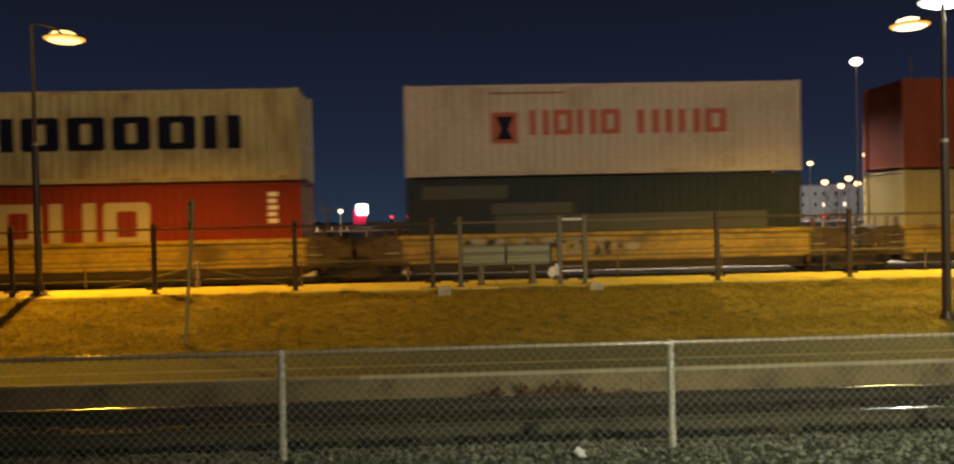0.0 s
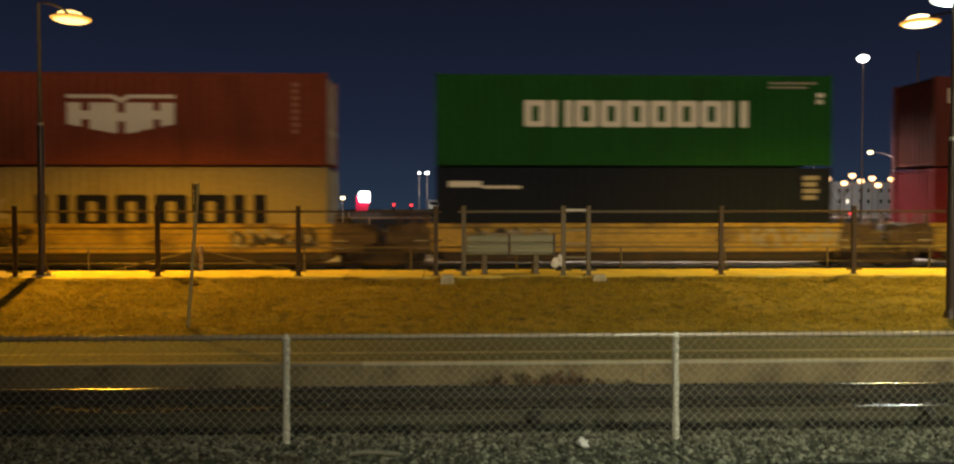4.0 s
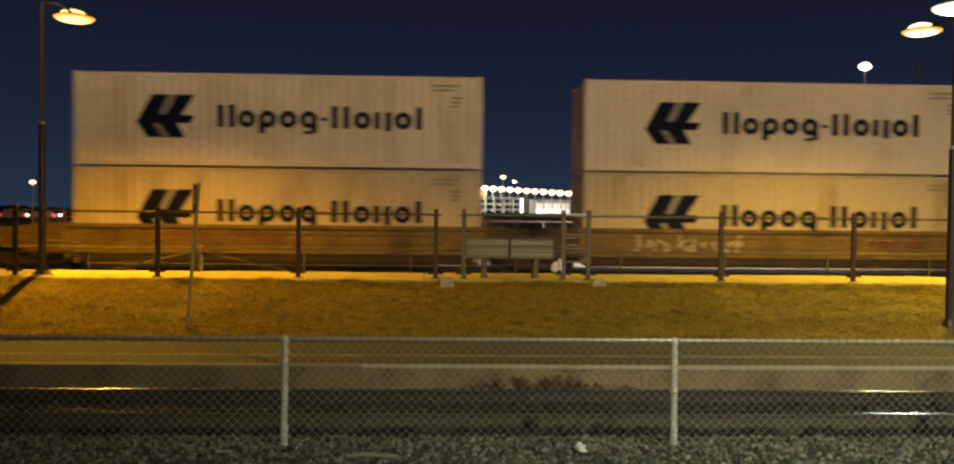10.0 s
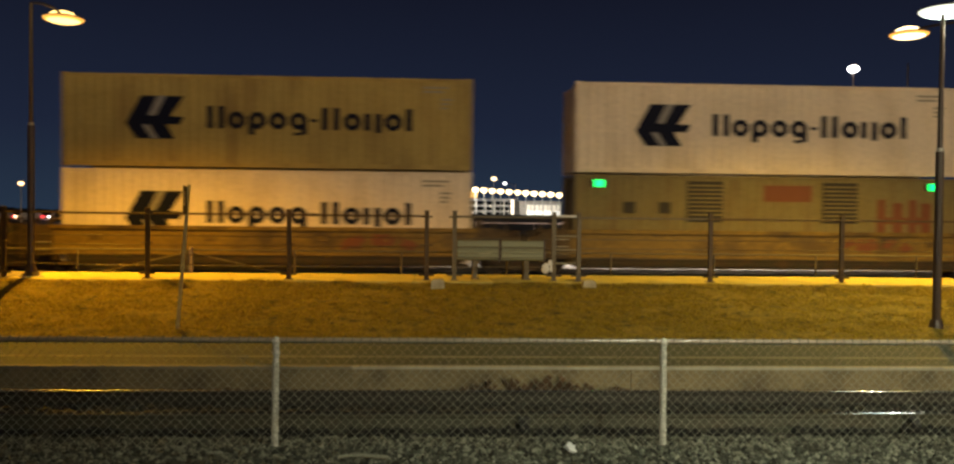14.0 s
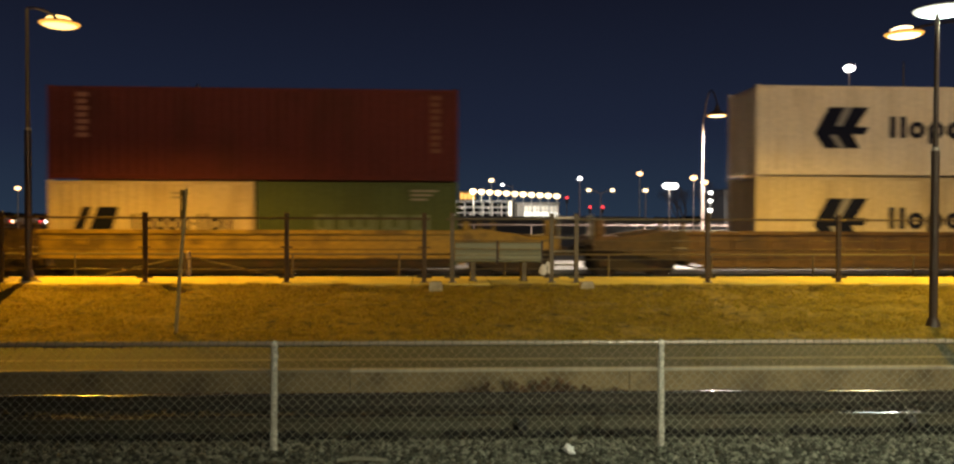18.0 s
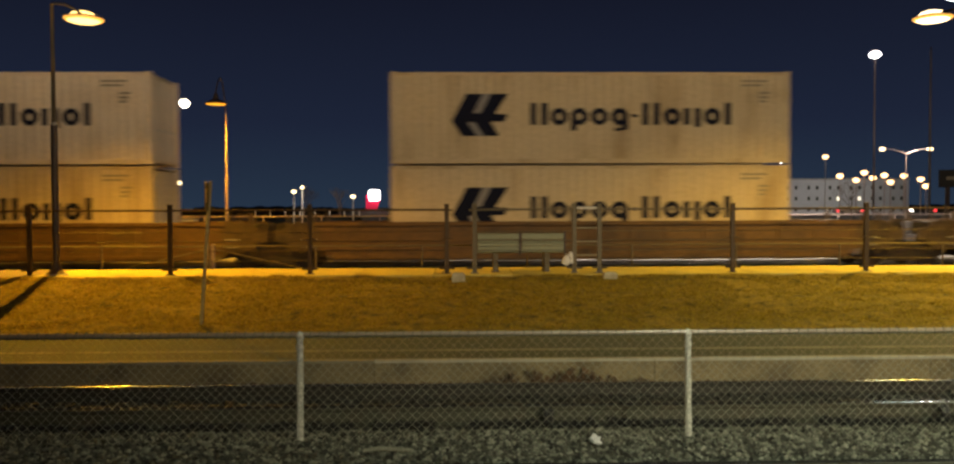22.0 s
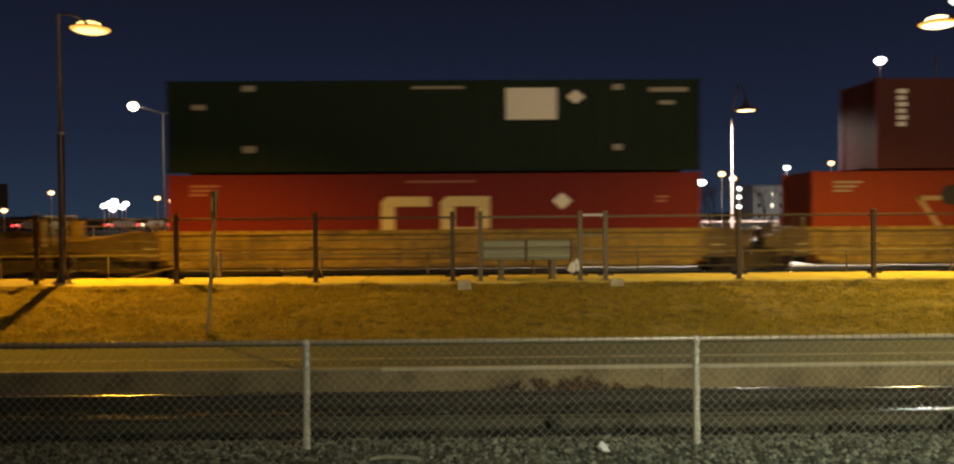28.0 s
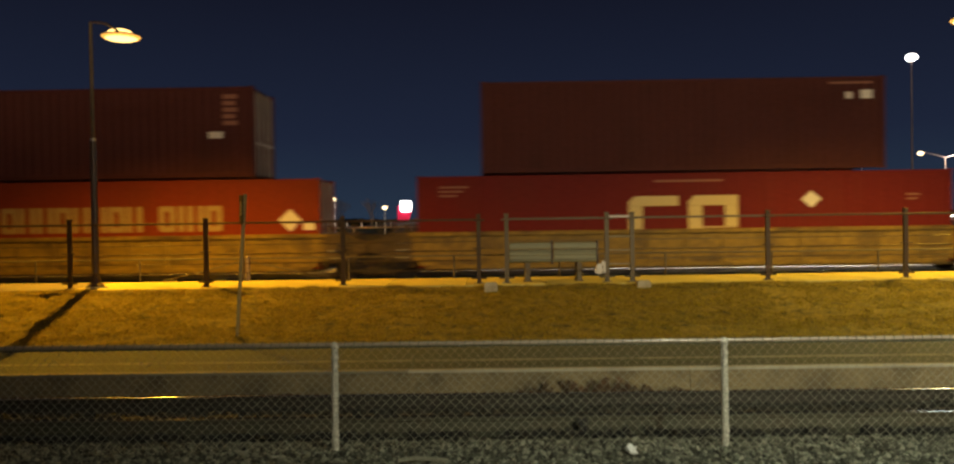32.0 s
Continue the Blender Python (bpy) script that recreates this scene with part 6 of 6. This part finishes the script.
def building_hall():
    t = thing("parking_garage", "open-decked pale parking garage lit at night", "building", at=(0.0, 170, -0.3))
    # a low wing and a taller block of open decks: floor slabs, parapets, columns, a dark back wall
    for x0, x1, tops in ((-3.9, 0.0, (3.1, 4.15)), (0.0, 15.6, (3.1, 4.25, 5.5))):
        for z in tops:
            part("deck", Build().box(x0, x1 - 0.02, 0, 14, z - 0.16, z, 0.03), grey_render, t)
            part("parapet", Build().box(x0, x1 - 0.02, -0.1, 0.05, z + 0.004, z + (0.14 if z < tops[-1] else 0.10), 0.02), white_paint, t)
        n = int((x1 - x0) / 1.88)
        for k in range(n + 1):
            x = x0 + 0.05 + (x1 - x0 - 0.4) * k / n
            part("column", Build().box(x, x + 0.24, -0.02, 0.3, 0, tops[-1] - 0.23, 0.02), white_paint, t)
        part("back_wall", Build().box(x0, x1 - 0.02, 13.6, 14.0, 0, tops[-1] - 0.25), hill, t)
    for k, (x, z) in enumerate(((-3.4, 2.7), (-2.2, 2.6), (-0.9, 2.7), (1.0, 2.75), (3.1, 3.9), (4.3, 2.75), (5.2, 3.9), (6.9, 2.7), (9.0, 2.75), (10.6, 3.95))):
        part("deck_light", Build().box(x, x + 0.34, 0.6, 0.9, z, z + 0.14, 0.02), window_glow, t, "lit ceiling lamp")
    # The bright white column is put in as a glowing box.
    part("entrance_light", Build().box(14.9, 15.5, -0.3, -0.12, 2.0, 5.4, 0.05), window_glow, t, "bright white column put in as a glowing box")
    h = thing("glazed_hall", "low hall with brightly lit glazing", "building", at=(16.6, 169, -0.3))
    part("wall", Build().box(0, 8.7, 0.1, 10, 0, 5.0, 0.04), concrete, h)
    part("roof", Build().box(-0.2, 8.9, -0.3, 10.3, 5.0, 5.25, 0.05), concrete, h)
    for k in range(8):
        x = 1.5 + 0.88 * k
        p = part("pane", Build().box(x, x + 0.74, -0.02, 0.08, 1.2, 3.3), glass_hall_glow, h, "brightly lit pane")
        part("transom_pane", Build().box(x, x + 0.74, -0.015, 0.08, 3.4, 4.5), dim_hall_glow, p, "dimly lit upper pane")
        part("mullion", Build().box(x + 0.75, x + 0.87, -0.06, 0.08, 0.0, 5.0), concrete, p)
    y = thing("stair_tower", "yellow-lit stair tower behind the garage", "tower", at=(5.2, 185, -0.3))
    part("wall", Build().box(0, 3.6, 0, 3, 0, 8.0, 0.05), PAINTS["tan"], y)
    for k in range(4):
        part("window", Build().box(0.15 + 0.85 * k, 0.85 + 0.85 * k, -0.04, 0.02, 6.2, 7.6 - 0.15 * (k % 2)), dim_window, y, "yellow-lit window")


def distant_things():
    s = thing("roadside_sign", "tall sign with a glowing white head over a red face", "sign", at=(-12.4, 120, -0.3))
    part("pylon", Build().plate([(-0.80, 1.95), (0.75, 1.95), (1.25, 3.6), (0.9, 4.2), (-0.75, 4.2)], -0.2, 0.2), red_sign_glow, s, "red glowing face")
    part("pole", Build().box(-0.3, 0.0, -0.1, 0.1, 0.0, 1.95, 0.02), dark_paint, s)
    part("head", Build().box(-0.35, 1.25, -0.6, -0.22, 3.35, 4.85, 0.35), white_glow, s, "white glowing head")
    g = thing("gantry_board", "dark overhead board on posts with pale bars", "sign", at=(35.4, 60, -0.3))
    part("board", Build().box(0, 9, -0.1, 0.1, 3.55, 4.85, 0.04), black_paint, g)
    for x in (0.5, 8.3):
        part("post", Build().box(x, x + 0.3, -0.1, 0.1, 0, 3.6, 0.03), dark_paint, g)
    part("bars", Build().box(0.5, 2.2, -0.13, -0.11, 4.1, 4.35).box(2.6, 3.6, -0.13, -0.11, 4.1, 4.35), MARKS["grey"], g)
    b = thing("direction_board", "dark back of a road sign on posts", "sign", at=(-26.6, 45, -0.3))
    part("board", Build().box(-0.6, 2.1, -0.06, 0.06, 2.75, 4.05, 0.03), black_paint, b)
    for x in (0.1, 1.5):
        part("post", Build().box(x, x + 0.12, -0.05, 0.05, 0, 2.8), dark_paint, b)
    # parked and passing cars
    r = random.Random(12)
    body = Build().plate([(-2.1, 0.3), (2.1, 0.3), (2.15, 0.75), (1.35, 0.9), (0.7, 1.42), (-0.9, 1.42), (-1.5, 0.95), (-2.12, 0.85)], -0.85, 0.85).mesh("body")
    wheel = Build().tube((0, -0.1, 0), (0, 0.1, 0), 0.32, n=14).mesh("wheel")
    light = Build().box(-0.20, 0.20, -0.20, 0.20, -0.14, 0.14, 0.05).mesh("tail_light")
    spots = [(-70.5 + 2.05 * k * 1.15 + r.uniform(-0.4, 0.4), 128 + 4 * (k % 2)) for k in range(11)]  + [(64.0, 134), (76.0, 134)]
    for k, (x, y) in enumerate(spots):
        c = thing("car", "distant car with its lights on", "car", "distant cars", (x, y, road_z(x)))
        put("body", body, (black_paint, white_paint, galvanized)[k % 3], c)
        for wx in (-1.3, 1.3):
            for wy in (-0.8, 0.8):
                put("wheel", wheel, black_paint, c, "", (wx, wy, 0.32))
        put("tail_light", light, red_glow, c, "", (1.98, -0.88, 0.75))
        put("headlight", light, (white_glow, red_glow, warm_glow)[(k * 2) % 3], c, "", (-1.98, -0.88, 0.75))
    for x, z in ((19.0, 4.74), (22.4, 3.4), (24.25, 3.4), (-7.7, 2.65), (-5.2, 2.6), (1.8, 2.0)):
        q = thing("traffic_signal", "distant traffic signal showing red on a slim pole", "traffic light", "distant signals", (x, 119.6, -0.32))
        part("pole", Build().tube((0, 0.1, 0), (0, 0.1, z), 0.05, n=6), dark_paint, q)
        box_ = part("signal_box", Build().box(-0.18, 0.18, -0.1, 0.08, z - 0.5, z + 0.55, 0.03), black_paint, q)
        part("red_lens", Build().lathe((0, -0.12, z + 0.32), [(0.10, -0.17), (0.20, -0.10), (0.22, 0.0), (0.16, 0.14)], 10), red_glow, box_, "glowing red lens")
    v = thing("utility_cabinet", "pale lit cabinet beyond the tracks", "cabinet", at=(-13.4, 38, -0.3))
    part("body", Build().box(0, 1.35, 0, 0.8, 0, 1.62, 0.03), white_paint, v)
    part("cap", Build().box(-0.05, 1.4, -0.05, 0.85, 1.62, 1.70, 0.02), concrete, v)


def bare_tree(x, y, h, seed):
    t = thing("bare_tree", "leafless tree in winter against the night sky", "tree", "bare trees", (x, y, -0.3))
    r = random.Random(seed)
    trunk, crown = Build(), Build()
    trunk.tube((0, 0, 0), (0.05, 0, h * 0.35), 0.13, 0.09, 7)

    def grow(p, d, length, rad, depth):
        q = p + d * length
        crown.tube(p, q, rad, rad * 0.6, 4 if depth else 5, False)
        if depth < 4:
            for _ in range(3):
                n = (d + Vector((r.uniform(-0.8, 0.8), r.uniform(-0.8, 0.8), r.uniform(-0.1, 0.6)))).normalized()
                grow(q, n, length * r.uniform(0.55, 0.8), rad * 0.55, depth + 1)
    for k in range(4):
        grow(Vector((0.05, 0, h * (0.30 + 0.02 * k))), Vector((r.uniform(-0.6, 0.6), r.uniform(-0.6, 0.6), 1)).normalized(), h * 0.25, 0.06, 0)
    part("trunk", trunk, bark, t)
    part("crown", crown, bark, t, "bare branches and twigs")


black_dim = black_paint
dim_window = glow("yellow_lit_window", (1.0, 0.55, 0.12), 1.2)
bark = material("tree_bark", (0.20, 0.15, 0.12), 0.9, vary=0.3, fine=20)
grey_render = material("grey_rendered_wall", (0.42, 0.42, 0.44), 0.8, vary=0.12, scale=0.5, fine=4, bump=0, dirt=(0.3, 0.3, 0.31), dirt_amount=0.4)
dim_hall_glow = glow("dimly_lit_glazing", (0.80, 0.76, 0.68), 0.22)
hill = material("distant_dark_woods", (0.012, 0.016, 0.014), 1.0, vary=0.3, scale=0.05, fine=0.4, bump=0)


def far_woods():
    """A low uneven line of woods on the horizon."""
    b = Build()
    n = 500
    for k in range(n + 1):
        x = -420 + 840 * k / n
        z = 2.6 + 1.6 * noise.noise((x * 0.02, 0, 0)) + 1.2 * noise.noise((x * 0.13, 4, 0)) + 0.7 * noise.noise((x * 0.6, 7, 0))
        b.v += [(x, 320, -0.4), (x, 320 + 4 * noise.noise((x * 0.2, 1, 1)), max(0.6, z)), (x, 334, -0.4)]
    b.f = [f for k in range(n) for f in ((3 * k, 3 * k + 3, 3 * k + 4, 3 * k + 1), (3 * k + 1, 3 * k + 4, 3 * k + 5, 3 * k + 2))]
    tagged(part("far_woods", b, hill), "dark line of woods on the horizon", "woods", "", "stuff")


def lit_guard_rail():
    """A low white rail on a kerb wall, under the low lamps."""
    t = thing("guard_rail", "low white guard rail on a kerb wall under lamps", "guard rail", at=(-22.0, 90, -0.32))
    part("kerb_wall", Build().box(0, 11.6, -0.05, 0.3, 0, 1.30, 0.03), hill, t)
    part("kerb", Build().box(0, 11.6, -0.12, 0.3, 1.304, 1.42, 0.02), white_paint, t)
    for k in range(8):
        part("rail_post", Build().box(0.1 + 1.6 * k, 0.2 + 1.6 * k, -0.02, 0.06, 1.42, 2.0), white_paint, t)
    part("top_bar", Build().box(0, 11.6, 0.0, 0.04, 1.96, 2.02), galvanized, t)


def post_shade_marks():
    """Black strands over the near rail's foot, added for the fence posts' shade there."""
    for x in (0.80, 4.42):
        t = thing("post_shade_mark", "black strands added for fence post shade on the rail", "cable", "bond cables", (x, 7.40, 0))
        for k, dx in enumerate((-0.035, 0.0, 0.035)):
            pts = [(dx + 0.02 * math.sin(3.1 * q + 2 * k), -0.012 - 0.035 * math.sin(math.pi * q), -0.012 - 0.17 * q) for q in (0, 0.2, 0.4, 0.6, 0.8, 1.0)] + [(dx + 0.05, -0.07, -0.195), (dx + 0.13, -0.08, -0.17)]
            part("strand", Build().sweep(pts, 0.022, 6), black_paint, t)
        part("clamp", Build().box(-0.035, 0.06, -0.02, 0.03, -0.075, -0.03, 0.01), black_paint, t)


chain_link_fence()
litter()
dry_weeds()
walkway_railing()
back_rail()
bench()
small_walkway_things()
marker_sign()
lamp_posts()
train()
far_railing()
distance_lamps()
building_white()
building_hall()
distant_things()
far_woods()
lit_guard_rail()
post_shade_marks()
for tx, ty, th, ts in ((26.7, 90, 6.2, 1), (29.0, 96, 5.6, 2), (33.0, 100, 6.6, 3), (36.0, 98, 5.8, 4), (-13.5, 95, 4.5, 5), (-18.5, 100, 4.8, 6), (0.5, 110, 4.6, 7), (52, 108, 5.5, 8)):
    bare_tree(tx, ty, th, ts)


def motions():
    """The train runs to the left, very slightly gaining speed."""
    run = [(0, 0), (0.5, 3.76), (2, 15.02), (3, 22.51), (4, 30.05), (7, 52.94), (9, 68.36), (10, 76.06), (12, 91.35), (13, 99.03), (14, 106.77), (16.5, 126.0), (18, 137.64), (19, 145.41), (20, 153.18), (22, 168.87), (23, 176.78), (25, 192.59), (28, 216.28), (29, 224.24), (30, 232.25), (31, 240.25), (32, 248.22)]
    for ob in WELLS + BOXES:
        x, y, z = ob.location
        walk(ob, [(t, pose(x - d, y, z)) for t, d in run])


motions()
